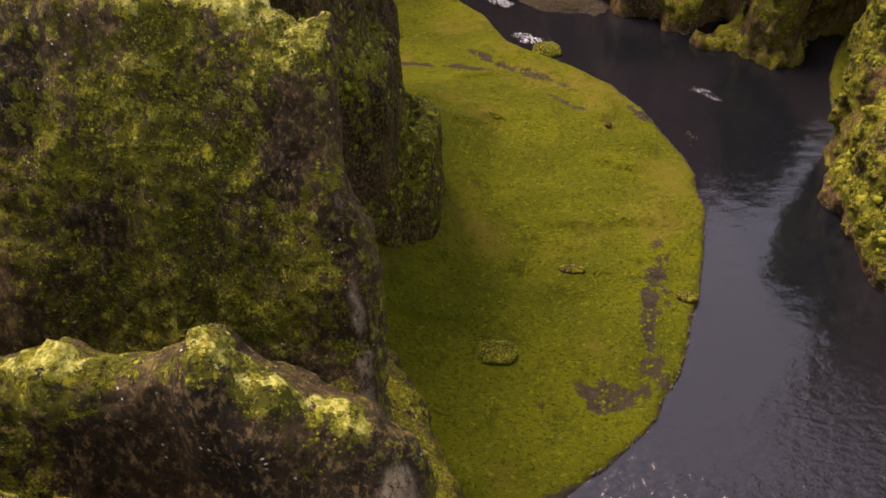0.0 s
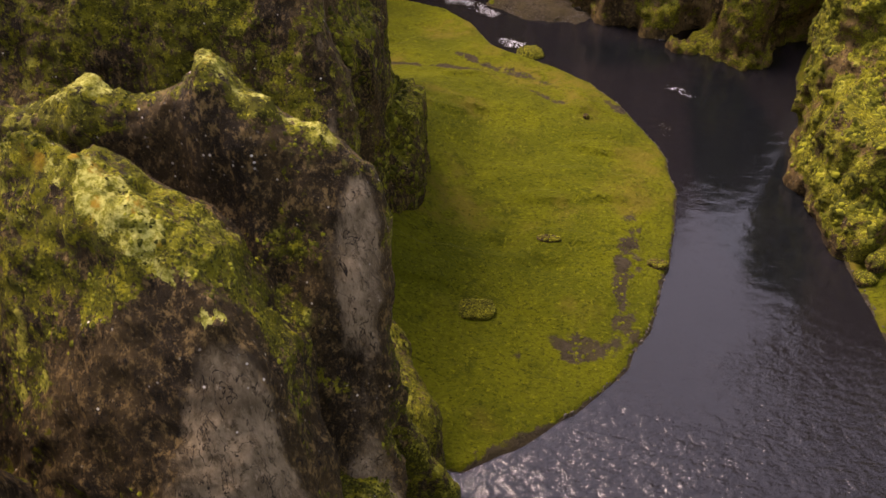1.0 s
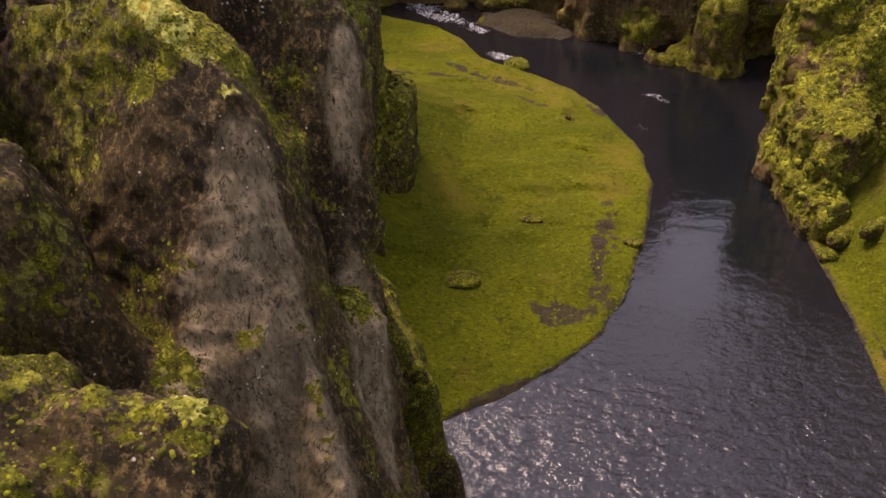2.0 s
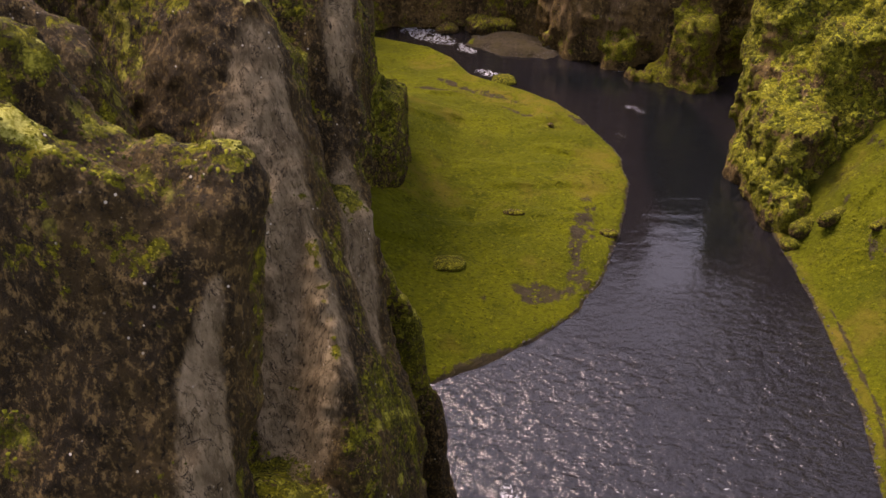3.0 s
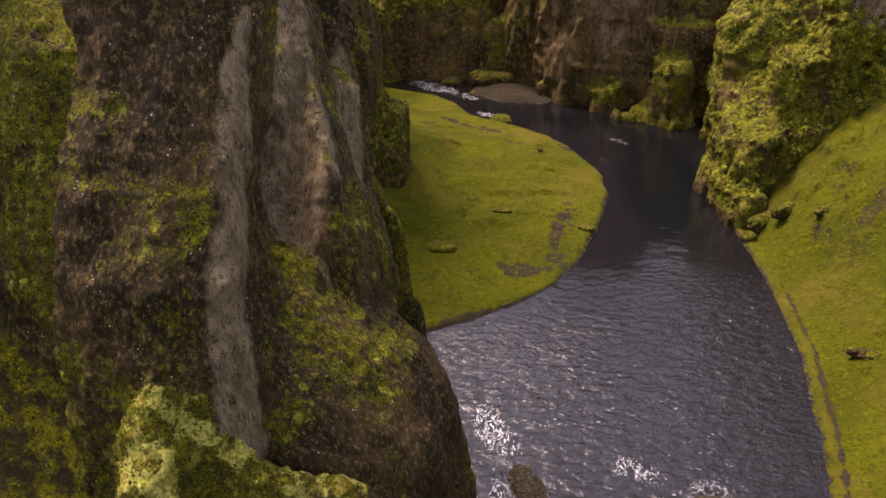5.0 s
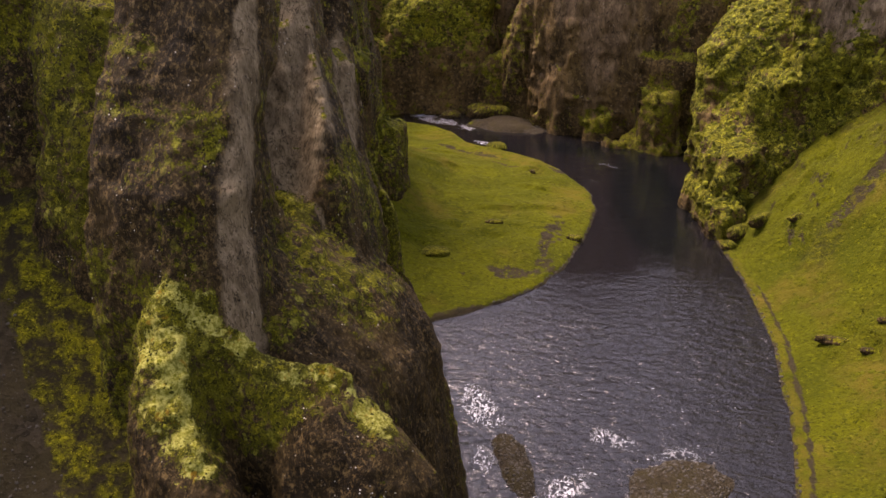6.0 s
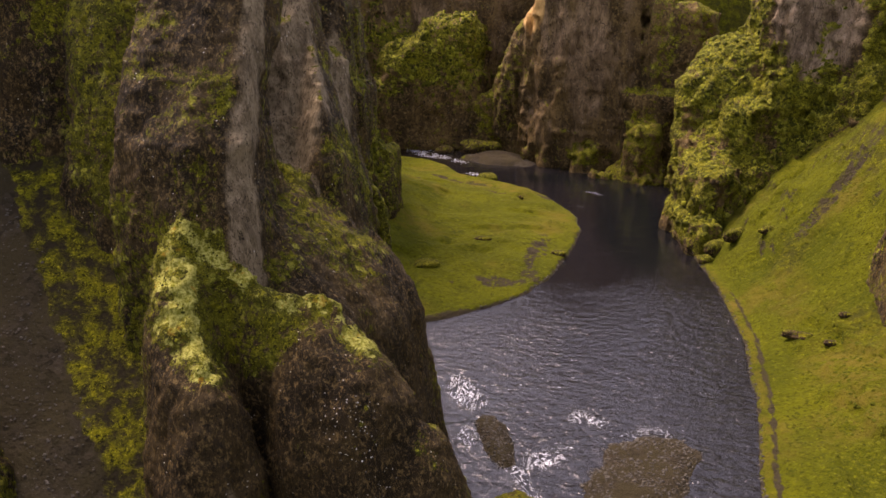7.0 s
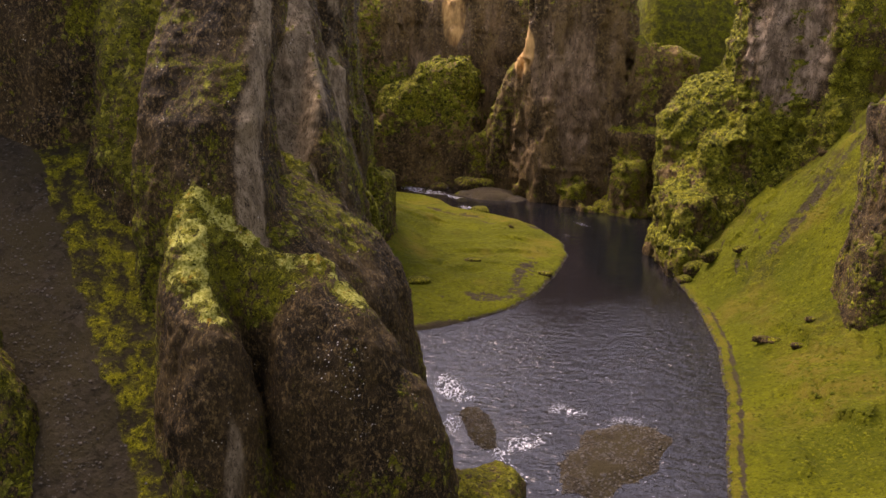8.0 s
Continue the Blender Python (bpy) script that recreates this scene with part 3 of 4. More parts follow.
def cliff(label, groups, lo, hi, step, blend=1.5, rough=0.5, fine=1, moss_bias=0.0, vary=0.45, most=0.70, bare=(), tan=(), mossy=(), pale=(), faces=(), crests=(), specks=(), seed=0, cushions=(), flutes=0.62, shelves=0.0, upward=0.42, material=None, near=lambda p: np.ones(len(p))):
    """One rock mass. Its skin is cut into the parts that groups name; the first is the body that carries the others."""
    masses = [m for _, some in groups for m in some]
    owner = np.array([k for k, (_, some) in enumerate(groups) for _ in some])
    points, quads = surface(masses, lo, hi, step, blend, rough, seed, flutes, shelves)
    if fine:
        seen = near(points[quads[:, 0]]) > 0
        rest = quads[~seen]
        points, quads = split(points, quads[seen])
        quads = np.concatenate([quads, rest])
    n = normals(points, quads)
    up = n[:, 2]
    wide = fbm(points, 3.5, 3, seed + 3)
    close = fbm(points, 0.9, 3, seed + 4)
    moss = 0.34 + upward * smooth(0.40, 0.95, up + 0.20 * wide) + vary * wide + moss_bias + zone(points, mossy)
    patchy, warm = np.maximum(zone(points, bare), bands(points, faces)), zone(points, tan)
    crest = bands(points, crests) * (0.40 + 0.60 * smooth(-0.28, 0.22, fbm(points, 1.3, 3, seed + 7)))
    moss = moss - 0.9 * patchy * smooth(0.75, 0.45, up) - 0.8 * warm
    moss = np.minimum(moss, most) + 0.45 * crest * smooth(0.1, 0.5, up)
    cover = np.clip(moss, 0, 1)
    lift = 0.16 * close + 0.08 * fbm(points, 0.35, 2, seed + 5) + (0.35 * cover + 0.3 * zone(points, pale)) * np.abs(fbm(points, 0.7, 3, seed + 6))
    points = points + n * lift[:, None]
    lichen = np.maximum(zone(points, pale) * smooth(0.15, 0.6, up), 0.95 * crest * smooth(0.15, 0.5, up))
    layers = dict(moss=moss, bare=np.maximum(patchy, warm), tan=warm, lichen=lichen, speck=zone(points, specks))
    mine = owner[np.argmin([m(points[:, 0], points[:, 1], points[:, 2]) for m in masses], 0)]
    body, made = None, []
    for k, (name, _) in enumerate(groups):
        some = quads[mine[quads[:, 0]] == k]
        if not len(some):
            continue
        used, back = np.unique(some, return_inverse=True)
        ob = new("cliff" if body is None else name, mesh_of(name, points[used], back.reshape(-1, 4), material or ROCK, **{key: v[used] for key, v in layers.items()}))
        if body is None:
            body = tagged(ob, label, "cliff")
        else:
            ob.parent = body
        made.append((k, ob))
    if cushions:
        count, small, large, where = cushions
        rng = np.random.default_rng(seed)
        clump = fbm(points, 1.2, 3, seed + 8)
        weight = np.clip(cover - 0.15, 0, 1) * np.clip(0.30 + 1.8 * clump, 0, 2) * np.clip(0.30 + up, 0, 1) * where(points) * (1 - 0.92 * np.clip(lichen * 1.6, 0, 1))
        pick = rng.choice(len(points), count, replace=False, p=weight / weight.sum())
        for k, ob in made:
            own = pick[mine[pick] == k]
            if len(own) > 20:
                size = small + (large - small) * rng.uniform(0, 1, len(own)) ** 1.7
                p, f = domes(points[own] - 0.2 * size[:, None] * n[own], n[own], size, 0.50, rng)
                cap = new("moss", mesh_of("moss", p, f, MOSS))
                cap.parent = ob
                tagged(cap, "yellow-green moss cushions", kind="stuff")
    return body


cliff(
    "tall dark basalt cliff with mossy ribs beside the river", [
        ("body", [
            col(-28, -20, 19, 16, 34, p=4, flare=0.03),
            col(-29, -28, 14, 9.5, 47, p=3, flare=0.6, power=1.0, rnd=3),
            col(-9.9, -34.5, 4.3, 2.6, 38.5, crest=0.6, lean=(0, -0.28), flare=0.3),
            col(-10, -27, 5.5, 8, 34, p=3, flare=0.06, rnd=2),
            fin([(-14, -29.5, 44), (-9.6, -30.2, 42), (-8.4, -30.6, 38)], 0.5, 1.6),
            col(-8.5, -22.6, 4.4, 2.0, 37.0, slope=-0.1, rnd=2)]),
        ("block", [rib([(46, -6.9), (44.5, -6.3), (40.5, -5.8), (37.8, -5.3), (33, -4.9), (25, -5.2), (0, -5.5)], [(46, -9.3), (44, -10.1), (39.4, -11.7), (37, -12.8), (33, -14.4), (20, -16), (0, -18)],
                       [(46, -7.6), (40, -9.6), (33, -12), (20, -13), (0, -13)], [(-26, 46), (-12, 46.6), (-9, 46.4), (-6.9, 45.6)], -8.5, left=-26, corner=1.0, roof=(0.3, 0.3), rnd=0.8)]),
        ("flank", [fin([(-7.5, -12.2, 32), (-5.2, -13.6, 27), (-2.8, -14.8, 22), (-1.6, -15.2, 19.8), (-0.2, -15.6, 12.5), (1.4, -16.2, 3)], 0.4, 0.9, roof=0.9), col(-9.5, -1.5, 9.0, 4.0, 13, rot=117, flare=0.4, crest=0.6, rnd=2)]),
        ("rib", [rib([(41.3, -2.2), (39.3, -2.0), (35.3, -1.85), (33.4, -1.55), (31.3, -1.1), (28.6, -0.65), (25.5, 0.0), (22.2, 1.0), (18, 1.4), (0, 2.6)],
                     [(44, -20.4), (41.2, -20.7), (39.8, -21.2), (35, -23.5), (29, -26.8), (23, -29.8), (20, -30.8), (0, -34)], [(44, -19.2), (41, -18.9), (35, -20.8), (29, -23.6), (23, -26.5), (0, -30)],
                     [(-16, 43.3), (-12, 42.35), (-9.8, 43.25), (-8.7, 42.85), (-7.15, 43.25), (-6.3, 44.0), (-5.7, 43.35), (-4.5, 42.65), (-4.2, 42.15), (-3.2, 42.05), (-2.4, 41.1), (-1.5, 39)], -19.9, roof=(0.5, 0.9))]),
        ("rib", [rib([(43, -4.2), (41.2, -3.4), (39, -3.1), (37, -3.0), (34.5, -2.5), (33, -2.1), (30.7, -1.3), (26, 0.3), (20, 2.0), (0, 4)],
                     [(44, -25.2), (43, -25.4), (41, -26.2), (38.7, -27.3), (37, -28.0), (33.5, -31), (30, -32.5), (26, -34.0), (20, -35), (0, -38)], [(43, -22.8), (38, -22.0), (33, -25.5), (28, -28), (0, -31)],
                     [(-16, 45.0), (-10, 44.4), (-7.3, 43.9), (-6.6, 43.2), (-5.5, 42.5), (-4.5, 41.4), (-3.5, 39.9), (-2.6, 37.4)], -25.9, ridge_turn=-0.58, roof=(1.9, 0.75))]),
        ("rib", [rib([(42, -0.8), (41, -0.6), (40, -0.6), (38, -0.95), (35, -1.2), (31.5, -1.3), (27.4, -1.0), (22.9, -0.7), (10, 0), (0, 1)],
                     [(44, -37.6), (40.5, -37.9), (38, -39.2), (36, -40.0), (33, -41.7), (29, -44.0), (23, -45), (0, -47)], [(44, -36.2), (38, -36.5), (33, -38.3), (29, -40.2), (0, -43)],
                     [(-9, 45.2), (-5.1, 44.2), (-4.75, 43.2), (-4.5, 42.5), (-3.5, 41.4), (-2.6, 41.35), (-2.2, 40.95), (-1, 40.95), (-0.6, 40.7), (-0.3, 40.3)], -36.9, left=-8.5, corner=1.3, roof=(0.5, 1.2), rnd=0.3),
                 rib([(43, -4.2), (42, -2.9), (41, -2.3), (39.5, -2.0), (36, -2.0), (0, -0.8)], [(44, -38.5), (41, -39.1), (38, -39.8), (36, -40.5), (33, -42.0), (29, -44.4), (23, -45.4), (0, -47)], [(44, -37.8), (0, -36)],
                     [(-9, 43.2), (-6, 42.8), (-4.7, 42.3), (-3.2, 42.0), (-2.6, 41.3), (-2.2, 40.5), (-1.4, 38)], -38.7, left=-7.2, corner=1.2, roof=(0.6, 0.7), rnd=0.4)]),
        ("foot", [col(-3.0, -35.2, 2.6, 2.4, 26.3, flare=0.5, slope=-0.3, crest=0.3, rnd=2.5), col(-1.4, -30.5, 2.2, 4.0, 27, flare=0.7, crest=0.7, slope=-0.5, rnd=2), col(1.2, -37, 3.9, 7.0, 23.0, flare=1.05, power=1.2, crest=0.25, slope=-0.9, rnd=2)]),
        ("spur", [fin([(-4.1, -45.9, 25.0), (-3.7, -47.4, 23.0), (-3.0, -49.0, 21.2), (-1.4, -50.4, 19.6)], 0.55, 2.0, over=4.5, roof=0.7)]),
        ("spur", [fin([(-3.2, -45.0, 24.4), (-1.0, -45.3, 22.6), (1.0, -45.6, 21.5), (3.65, -45.4, 21.1), (5.5, -45.6, 19.5)], 0.5, 0.9, over=3.2, roof=0.8), fin([(3.4, -46.0, 21.0), (5.2, -46.4, 19.6), (8.0, -46.6, 15.0)], 0.8, 2.5, over=3.2, roof=0.6)]),
        ("ledge", [col(12.4, -38.0, 2.6, 3.0, 3.6, flare=0.5, crest=0.3, rnd=1.5)])],
    (-46, -58, -3), (17, 16, 50), 0.36, near=lambda p: (p[:, 0] > -17) & (p[:, 1] < 8) & (p[:, 2] > -0.5), blend=0.3, rough=0.5, moss_bias=-0.07, vary=0.6, seed=100,
    faces=[[(-1.1, -39.0, 38.4, 0.25), (-1.4, -40.2, 35.8, 0.7), (-1.5, -41.7, 31.5, 0.9), (-1.3, -43.6, 27.4, 1.0), (-1.1, -44.8, 22, 1.0)],
           [(-4.0, -26.9, 40, 1.0), (-3.9, -28.4, 37, 1.9), (-3.7, -30.7, 33.5, 2.7), (-2.8, -32.2, 30.4, 2.8), (-2.3, -33.0, 26, 1.4)], [(-2.2, -21.0, 40.5, 0.8), (-1.8, -23.6, 35.3, 1.1), (-1.1, -25.6, 31.3, 1.4), (-0.5, -27.4, 27.5, 1.4)],
           [(-0.9, -34.4, 25.0, 0.4), (-0.8, -35.0, 21.5, 0.8)], [(0.6, -52.2, 15.0, 0.35), (0.6, -52.8, 10, 0.8)], [(-6.2, -10.4, 43, 0.2), (-5.5, -12.6, 38, 0.3), (-5.0, -14.2, 33, 0.45)]],
    crests=[[(-4.1, -45.9, 25, 0.9), (-3.7, -47.4, 23, 1.6), (-3.0, -49.0, 21.2, 1.7), (-1.4, -50.4, 19.6, 1.2)], [(-2.6, -45.1, 24.0, 1.0), (-1.0, -45.3, 22.6, 1.0), (1, -45.6, 21.5, 0.8), (3.65, -45.8, 21, 0.9), (6.0, -46.4, 18.8, 1.0), (7.6, -46.6, 15.8, 0.8)],
            [(-12, -19.8, 42.8, 0.55), (-6.4, -19.8, 43.7, 0.5), (-4.4, -19.9, 42.4, 0.3), (-2.6, -20.0, 41.5, 0.3)], [(-10, -23.2, 44.0, 0.7), (-6.6, -24.7, 43.0, 0.65), (-4.4, -26.0, 41.2, 0.5)], [(-5.1, -37, 44, 0.4), (-3.5, -37, 41.5, 0.25), (-0.6, -36.9, 40.9, 0.3)],
            [(-6.5, -38.7, 42.9, 0.8), (-3.2, -38.7, 42, 0.6)], [(-12, -8.8, 46.6, 1.0), (-7.2, -9, 45.6, 0.9)]],
    mossy=[(-11, -43, 19, 5, 7, 11, 0.10), (-13.0, -38, 34, 4.5, 6, 9, 0.34), (-6.5, -40, 34, 4, 4.5, 9, -0.36), (-21, -36, 36, 8, 8, 12, -0.25), (-11, -40, 33, 2.6, 4, 9, 0.55), (-4.9, -39.6, 39, 0.9, 1.5, 3.5, 0.35), (-8, -28.5, 38.5, 6, 3, 5, -0.1), (-4, -42, 25, 2.5, 3, 4, 0.15), (-7, -45, 22, 2, 3, 6, 0.25), (-13, -11, 40, 9, 4, 9, 0.30), (0.9, -30, 22.5, 2.0, 2.5, 3, 0.40), (2.5, -37, 18, 8, 9, 8, -0.30), (0.5, -37, 20, 3, 4, 4, 0.12), (5, -48, 14, 6, 2.5, 6, -0.45), (-0.5, -52.5, 15, 4, 2, 4.5, -0.45), (-0.2, -47.4, 20.8, 2.4, 3.0, 3.2, 0.75), (0.5, -45.6, 22.4, 6, 2.4, 2.6, 0.40), (-3.6, -47.4, 22.6, 2.2, 3.4, 3.0, 0.5),
           (-5, -2, 9, 5, 8, 6, 0.35), (-1, -15.6, 18, 3.5, 3, 9, 0.3), (-5, -22.0, 39.5, 7, 1.8, 4, -0.22), (-3.5, -39.8, 40, 5, 2.5, 4, -0.22), (-2.5, -37.8, 41.2, 4, 1.8, 2.0, -0.30), (-6, -27.5, 40.5, 4, 2.5, 3.5, -0.15), (-4, -43, 33, 5, 3, 7, 0.04), (-4.6, -23.8, 40.5, 2.5, 1.6, 2, 0.35), (-4.6, -26.8, 40.2, 2.6, 2.0, 3.0, -0.5), (12, -38, 3, 4, 4, 3, 0.3)],
    specks=[(5.2, -48.2, 16.5, 1.6, 2.5, 3.0, 1.0), (6.6, -47.8, 13, 1.5, 2.5, 3, 0.85), (-6, -20.6, 42, 6, 1.2, 1.6, 0.8)],
    pale=[(-7, -24.8, 43.2, 6, 2.0, 2.2, 0.12), (-6.5, -38.2, 42.6, 3.5, 2.0, 2.4, 0.25), (-9, -10, 45.6, 7, 3, 2.5, 0.4)],
    cushions=(30000, 0.025, 0.085, lambda p: smooth(6, 14, p[:, 2]) * smooth(-30, -16, p[:, 0]) * (1 - 0.75 * smooth(-7, -10, p[:, 0]) * smooth(-35, -38, p[:, 1]))))

cliff(
    "dark mossy rock wall above the meadow", [
        ("body", [col(-36, 22, 14, 34, 42, p=4)]), ("buttress", [col(-22, 30, 6.5, 9, 42, flare=0.55, p=3), col(-16, 26, 3.5, 5, 24, flare=0.3)]),
        ("knob", [col(-14, 31, 4.0, 6, 14, flare=0.4, rnd=2)])],
    (-56, -20, -2), (-4, 62, 50), 0.5, fine=0, rough=1.0, seed=200, mossy=[(-13, 32, 14, 6, 8, 6, 0.2)],
    cushions=(2500, 0.15, 0.4, lambda p: smooth(-24, -18, p[:, 0])))

cliff(
    "green moss-covered crag rising from the river bank", [
        ("body", [col(46, 57, 10.5, 9, 30, slope=0.4, lean=(0, -0.45), flare=0.3, p=2.4, rnd=5), col(54, 56, 7, 7, 44, flare=0.9, power=1.0, rnd=3),
                  col(44, 44, 4, 5, 20, flare=0.7, rnd=3)]),
        ("nose", [col(37.5, 38, 4.4, 6.0, 12, flare=0.15, rnd=3), col(36, 31, 2.6, 4, 4.0, flare=0.2, rnd=1.2)]),
        ("rock_face", [col(54, 46, 8.0, 5, 48, p=4, flare=0.12, rnd=1)]), ("shoulder", [col(64, 52, 11, 16, 46, flare=0.3, p=3)])],
    (26, 20, -2.5), (84, 80, 52), 0.48, near=lambda p: (p[:, 0] < 58) & (p[:, 1] < 62), rough=1.6, moss_bias=0.40, vary=1.0, most=1.3, flutes=0.2, shelves=0.22, upward=0.8, material=CRAG_ROCK, bare=[(53, 42, 34, 8.0, 6, 12, 0.85)], seed=300,
    mossy=[(34, 45, 0.5, 5, 20, 2.5, -0.6), (44, 50, 18, 14, 14, 14, 0.12)],
    cushions=(13000, 0.08, 0.38, lambda p: smooth(62, 52, p[:, 0]) * smooth(1, 4, p[:, 2])))

cliff(
    "dark rock outcrop standing in the grassy slope", [
        ("body", [col(52.5, -3.5, 3.6, 3.6, 28, flare=0.9, p=2.4, rnd=2), col(59, -4, 5, 6, 34, flare=0.3)]), ("shoulder", [col(49.5, -6.5, 1.8, 1.8, 14, flare=0.6, rnd=1.2)])],
    (42, -16, 0), (70, 8, 42), 0.45, near=lambda p: p[:, 0] < 56, rough=1.1, seed=400, moss_bias=-0.06, cushions=(1500, 0.1, 0.35, lambda p: smooth(60, 55, p[:, 0])))

cliff(
    "low mossy rock rising beside the gravel ravine", [
        ("body", [fin([(-18, -50.0, 22), (-15.4, -51.4, 20), (-13.4, -52.6, 17.3), (-12.2, -53.8, 14)], 0.5, 1.5, over=3, roof=0.8), col(-16.5, -54.5, 3.0, 2.6, 13.5, flare=0.4, crest=0.4, base=6)])],
    (-24, -60, 6), (-8, -46, 23), 0.32, rough=0.6, seed=700, moss_bias=0.16, vary=0.7, cushions=(2500, 0.03, 0.12, lambda p: np.ones(len(p))))

cliff(
    "brown rock wall with tan faces, one painted sunlit, at the bend", [
        ("body", [col(20.5, 93.5, 11, 11.5, 46, flare=0.12, p=3.2, rnd=2), col(13, 97, 7, 10, 34, flare=0.15, slope=0.5)]),
        ("buttress", [col(6.5, 102, 6.5, 8.0, 30, slope=1.7, flare=0.2, rnd=2), col(1.0, 103, 7, 5, 15, flare=0.35, slope=0.6, rnd=3)]),
        ("buttress", [col(38, 89, 7, 9, 33, flare=0.3, slope=-0.2, rnd=2), col(33, 80, 5, 4, 16, flare=0.2)]),
        ("ledge", [col(31.5, 74, 3.0, 3.4, 10.5, flare=0.3, rnd=1.5)]), ("ledge", [col(20, 80, 2.4, 2.0, 4.0, flare=0.3)]), ("ledge", [col(27, 75, 5, 3, 1.2, flare=0.3)])],
    (-8, 66, -3), (52, 114, 52), 0.5, fine=0, rough=1.3, moss_bias=-0.02, seed=500, flutes=0.75, shelves=0.25, upward=0.6, material=FAR_ROCK,
    # the first tan zone paints warm sunlight onto the high facet
    # the widest bare zone mixes pale rock with haze put into the colour
    bare=[(18, 86, 22, 16, 12, 26, 0.42), (20, 82, 24, 5, 4, 14, 0.40), (13, 84, 30, 3, 5, 10, 0.35)], tan=[(8.4, 92, 33.5, 3.4, 10, 7.0, 1.25), (15.5, 81, 21, 2.6, 3, 10, 0.42), (4, 85, 15, 4, 3, 5, 0.33), (24, 82, 28, 5, 4, 12, 0.30)],
    mossy=[(31, 74, 9, 5, 5, 5, 0.3), (20, 80, 4, 4, 4, 3, 0.4), (27, 75, 1.5, 7, 4, 2, 0.3), (3, 88, 22, 5, 6, 6, 0.2)])

cliff(
    "dark rock wall and mossy knoll far up the gorge", [
        ("body", [col(-8, 128, 22, 12, 46, p=3, flare=0.12), col(-44, 122, 22, 14, 46, p=3, flare=0.15)]),
        ("knoll", [col(-12, 107, 7.5, 6, 31, flare=0.35, crest=0.3, slope=0.15, rnd=4), col(-21.5, 104.5, 7.5, 5.5, 26, flare=0.3, crest=0.4, slope=0.3, rnd=4), col(-29, 101, 5, 4.5, 17, flare=0.3, slope=0.3, rnd=3)]), ("knoll", [col(-32, 106, 8, 6, 15, flare=0.3, rnd=3)])],
    # the bare zone over this wall: pale rock, plus distance haze as lighter colour
    (-80, 92, -2), (24, 146, 52), 0.8, rough=1.4, fine=0, seed=600, flutes=0.6, shelves=0.3, upward=0.6, material=FAR_ROCK, bare=[(-18, 116, 34, 26, 8, 18, 0.5)], tan=[(-12, 115, 42, 3.4, 6, 9, 0.8), (-24, 115, 40, 2, 6, 6, 0.5)], mossy=[(-16, 105, 25, 15, 12, 11, 0.55), (-16, 98, 5, 16, 6, 5, -0.25)],
    cushions=(3000, 0.2, 0.6, lambda p: smooth(114, 110, p[:, 1]) * smooth(8, 14, p[:, 2])))


# ---------------------------------------------------------------- cushions, stones and boulders
def stone_material():
    m = Mat("river_stone")
    island = m.n.new("ShaderNodeNewGeometry").outputs["Random Per Island"]
    c = m.mix(island, (0.014, 0.012, 0.008), (0.044, 0.037, 0.025))
    c = m.mix(m.ramp(m.noise(3.0, 5, 0.7), 0.45, 0.7), c, (0.050, 0.042, 0.030))
    return m.set(Base_Color=c, Roughness=0.8, Normal=m.bump(m.noise(8.0, 5), 0.6, 0.05))


STONE = stone_material()


def river_stones():
    rng = np.random.default_rng(8)
    x, y = rng.uniform(6, 40, 90000), rng.uniform(-46, 62, 90000)
    far = rng.uniform(0, 1, 90000) < 0.12
    x, y = np.where(far, rng.uniform(-14, 24, 90000), x), np.where(far, rng.uniform(70, 95, 90000), y)
    z, inner, right, left, rim = ground_height(x, y)
    shore = (z > -0.12) & (z < 0.55) & (inner < 0.35) & (right < 0.3) & (left < 0)
    x, y, z = x[shore][:5000], y[shore][:5000], z[shore][:5000]
    sx, sy = rng.uniform(-24, -2, 9000), rng.uniform(-60, -38, 9000)
    on = np.abs(sx + sy + 61.6) < 4.5 * rng.uniform(0.3, 1, 9000)
    sx, sy = sx[on][:2500], sy[on][:2500]
    x, y, z = np.append(x, sx), np.append(y, sy), np.append(z, ground_height(sx, sy)[0])
    n = np.tile([[0, 0, 1.0]], (len(x), 1))
    size = (0.035 + 0.13 * rng.uniform(0, 1, len(x)) ** 3) * np.where(y < -36, np.where(x < 0, 0.6, 1), 1)
    p, f = domes(np.stack([x, y, z], 1), n, size, 0.7, rng)
    ob = new("pebbles", mesh_of("pebbles", p, f, STONE, smooth_shade=False))
    return tagged(ob, "dark wet river pebbles on gravel bars", "pebbles", kind="stuff")


river_stones()


def grass_tufts():
    """Low uneven tufts over the meadow and the slope across the river."""
    rng = np.random.default_rng(21)
    x, y = np.where(rng.uniform(0, 1, 150000) < 0.35, rng.uniform(-14, 18, 150000), rng.uniform(30, 62, 150000)), rng.uniform(-46, 66, 150000)
    z, inner, right, left, rim = ground_height(x, y)
    flat = np.stack([x, y, 0 * x], 1)
    keep = ((inner > 1.0) | (right > 2.2)) & (rim < 0.3) & (z > 0.4) & (left < 0) & (fbm(flat, 2.5, 3, 71) + 0.5 * fbm(flat, 9, 2, 72) > rng.uniform(-0.3, 0.5, len(x)))
    flat = flat[keep][:16000]
    z = z[keep][:16000]
    size = 0.05 + 0.17 * rng.uniform(0, 1, len(z)) ** 2.2
    p, f = domes(np.stack([flat[:, 0], flat[:, 1], z - 0.3 * 0.3 * size], 1), np.tile([[0, 0, 1.0]], (len(z), 1)), size, 0.55, rng)
    tufts = moss_material("grass_tufts", (0.041, 0.048, 0.0018), (0.066, 0.073, 0.0023), (0.090, 0.095, 0.004), gaps=0.25)
    return tagged(new("grass_tufts", mesh_of("grass_tufts", p, f, tufts)), "low yellow-green grass tufts on meadow and slope", "grass", kind="stuff")


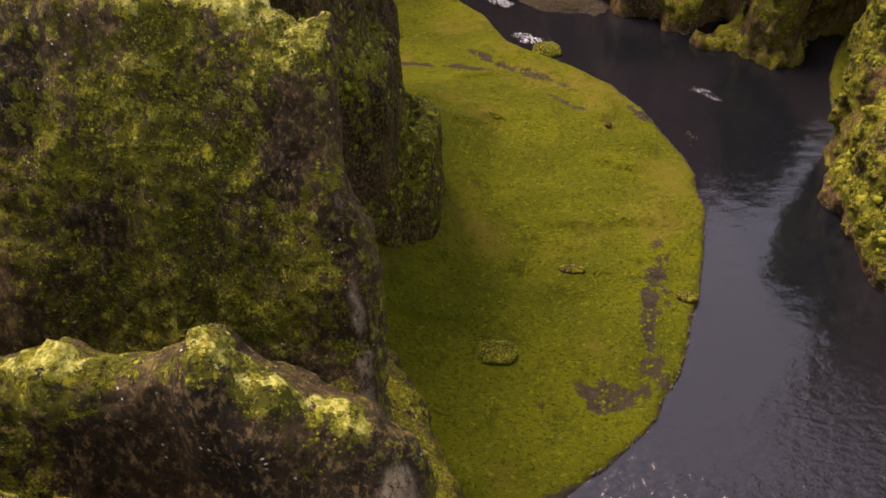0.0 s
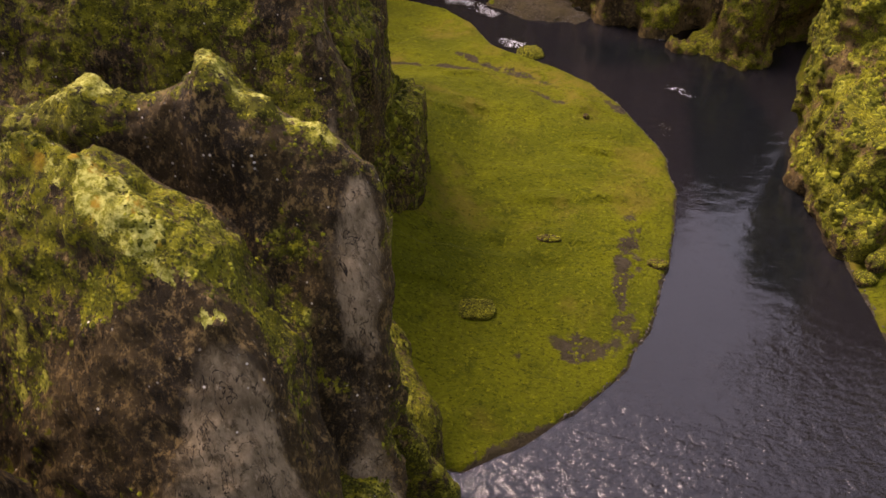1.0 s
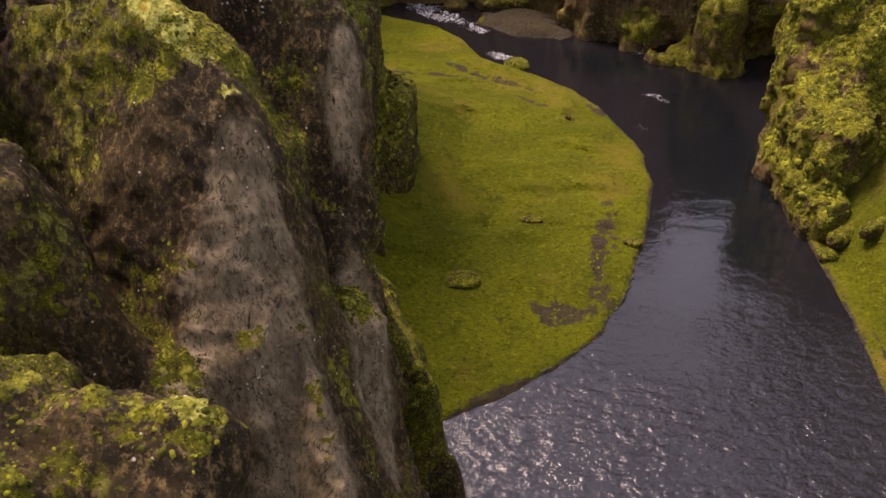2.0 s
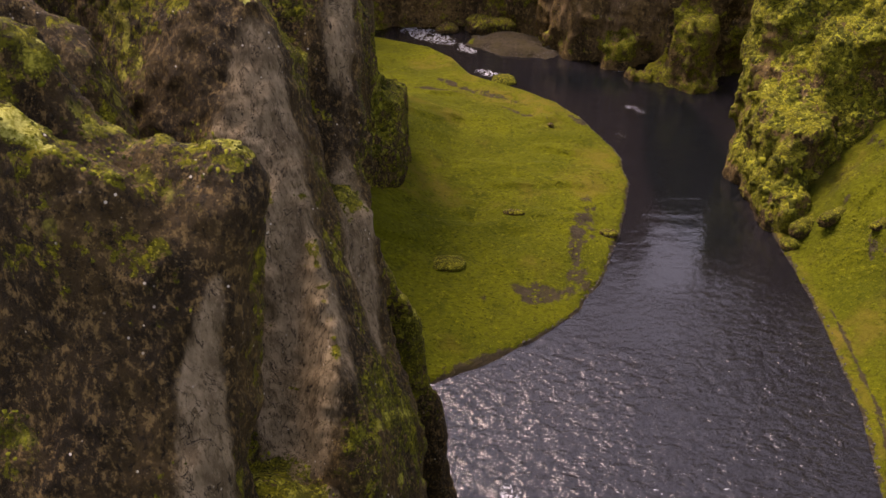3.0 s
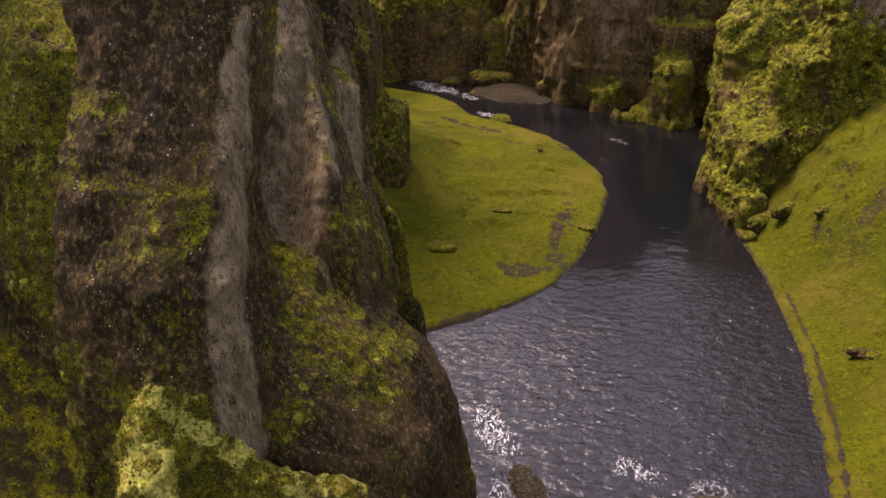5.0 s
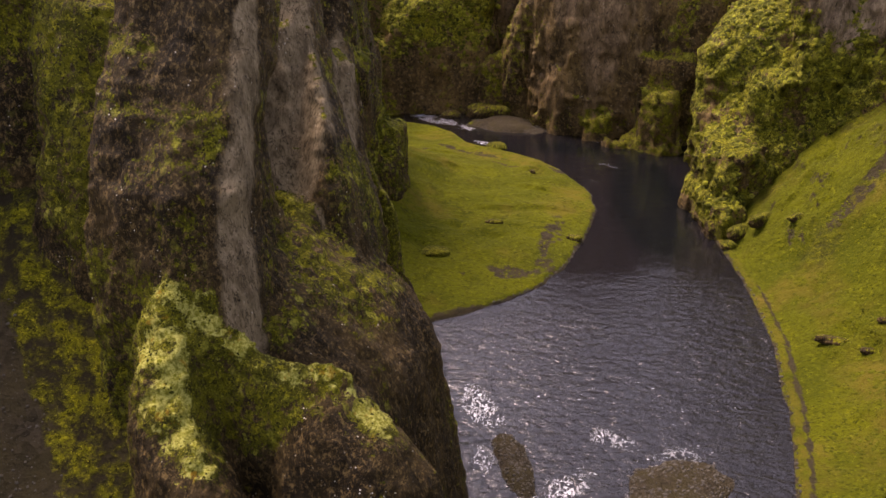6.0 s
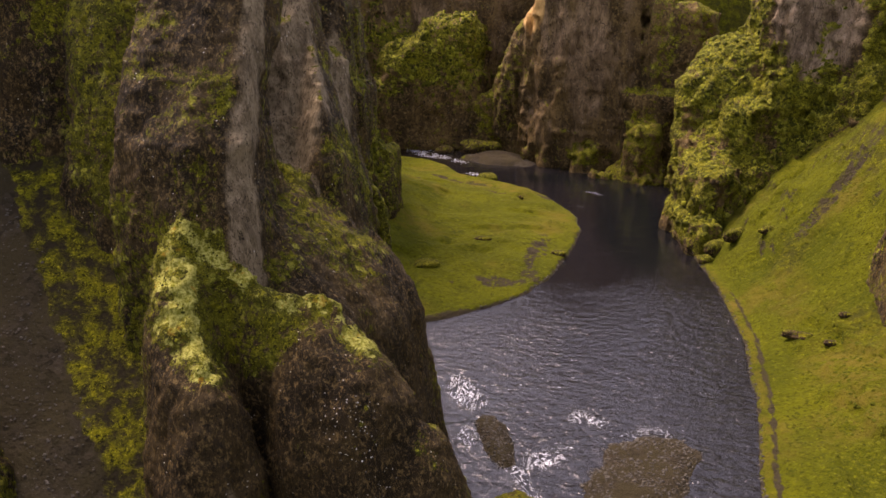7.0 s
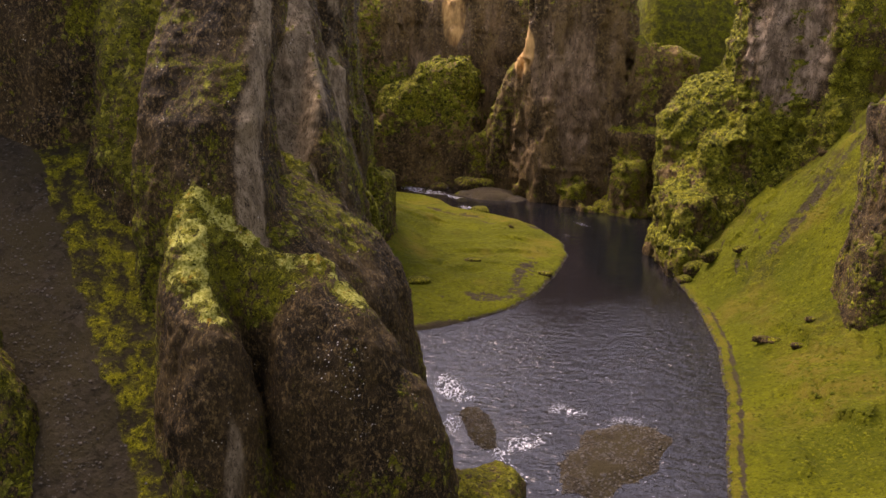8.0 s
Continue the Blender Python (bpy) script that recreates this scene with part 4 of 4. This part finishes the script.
grass_tufts()


def boulder(label, x, y, rx, ry, rz, seed, moss=0.3, sink=0.3, turn=0, z=None, name="boulder", group=""):
    bm = bmesh.new()
    bmesh.ops.create_icosphere(bm, subdivisions=4, radius=1)
    v = np.array([q.co[:] for q in bm.verts])
    f = np.array([[q.index for q in face.verts] for face in bm.faces])
    bm.free()
    v = np.sign(v) * np.abs(v) ** 0.8
    v = v * (1 + 0.28 * fbm(v, 0.9, 3, seed) + 0.10 * fbm(v, 0.3, 2, seed + 1))[:, None] * (rx, ry, rz)
    up = v[:, 2] / rz
    if z is None:
        z = float(ground_height(np.array([x]), np.array([y]))[0][0])
    ob = new(name, mesh_of(name, v, f, ROCK, moss=moss + 0.55 * smooth(-0.1, 0.8, up), bare=0 * up, tan=0 * up, lichen=0 * up, speck=0 * up))
    ob.matrix_world = pose(x, y, z + rz * (1 - 2 * sink) * 0.5, 0, 0, turn)
    if moss >= 0.3:
        rng = np.random.default_rng(seed)
        n = v / np.array([rx, ry, rz]) ** 2
        n /= np.linalg.norm(n, axis=1, keepdims=True)
        pick = rng.choice(len(v), 500, p=np.clip(n[:, 2] + 0.1, 0, 1) / np.clip(n[:, 2] + 0.1, 0, 1).sum())
        p, tri = domes(v[pick], n[pick], rng.uniform(0.03, 0.10, 500) * min(rx, ry, 1.4 * rz), 0.4, rng)
        cap = new("moss", mesh_of("moss", p, tri, MOSS))
        cap.parent = ob
        tagged(cap, "yellow-green moss cap", kind="stuff")
    return tagged(ob, label, "boulder", group)


boulder("rounded green mossy boulder on the meadow", -2.1, 13.8, 1.9, 1.4, 0.62, 11, 0.62, 0.36)
boulder("mossy yellow-green rock at the river edge", 0.4, 70.0, 2.0, 1.5, 1.3, 12, 0.5)
# this dark rock is added in place of a dark hollow under a ledge
boulder("low dark rock put in for a dark ledge hollow in the grass", 4.3, 24.6, 1.2, 0.5, 0.35, 13, 0.1)
boulder("dark overhanging rock at the meadow edge", 15.4, 23.3, 1.1, 0.6, 0.45, 14, 0.15)
boulder("small dark stone on the meadow", 8.4, 50.3, 0.45, 0.4, 0.4, 15, -0.2)
boulder("flat dark stone in the grassy slope", 40.2, -4.2, 1.5, 0.6, 0.4, 16, 0.0, turn=-10)
boulder("small dark stone in the grassy slope", 42.6, -6.7, 0.7, 0.4, 0.35, 17, 0.0)
boulder("small dark stone in the grassy slope", 44.2, -4.8, 0.6, 0.35, 0.3, 18, 0.0)
boulder("large brown boulder on the gravel bar", -3.4, 96.5, 5.4, 3.4, 3.0, 19, 0.05)
boulder("grey boulder beside the far rapids", -12.5, 95.5, 2.2, 1.8, 1.6, 20, -0.1)
boulder("mossy rock ledge on the river bank", 39.5, 23.6, 2.4, 0.8, 0.9, 21, 0.3, turn=35)
boulder("mossy rock ledge on the river bank", 37.2, 25.0, 1.8, 1.0, 1.1, 22, 0.3, turn=35)
boulder("dark rock at the water under the crag", 34.8, 29.5, 1.6, 1.3, 1.0, 23, 0.0)
boulder("mossy rock on the river bank", 35.6, 23.4, 1.0, 0.9, 0.7, 24, 0.3)
boulder("low mossy rock ledge in the grassy slope", 42.0, 18.6, 1.5, 0.6, 0.5, 33, 0.29, 0.45, turn=40)
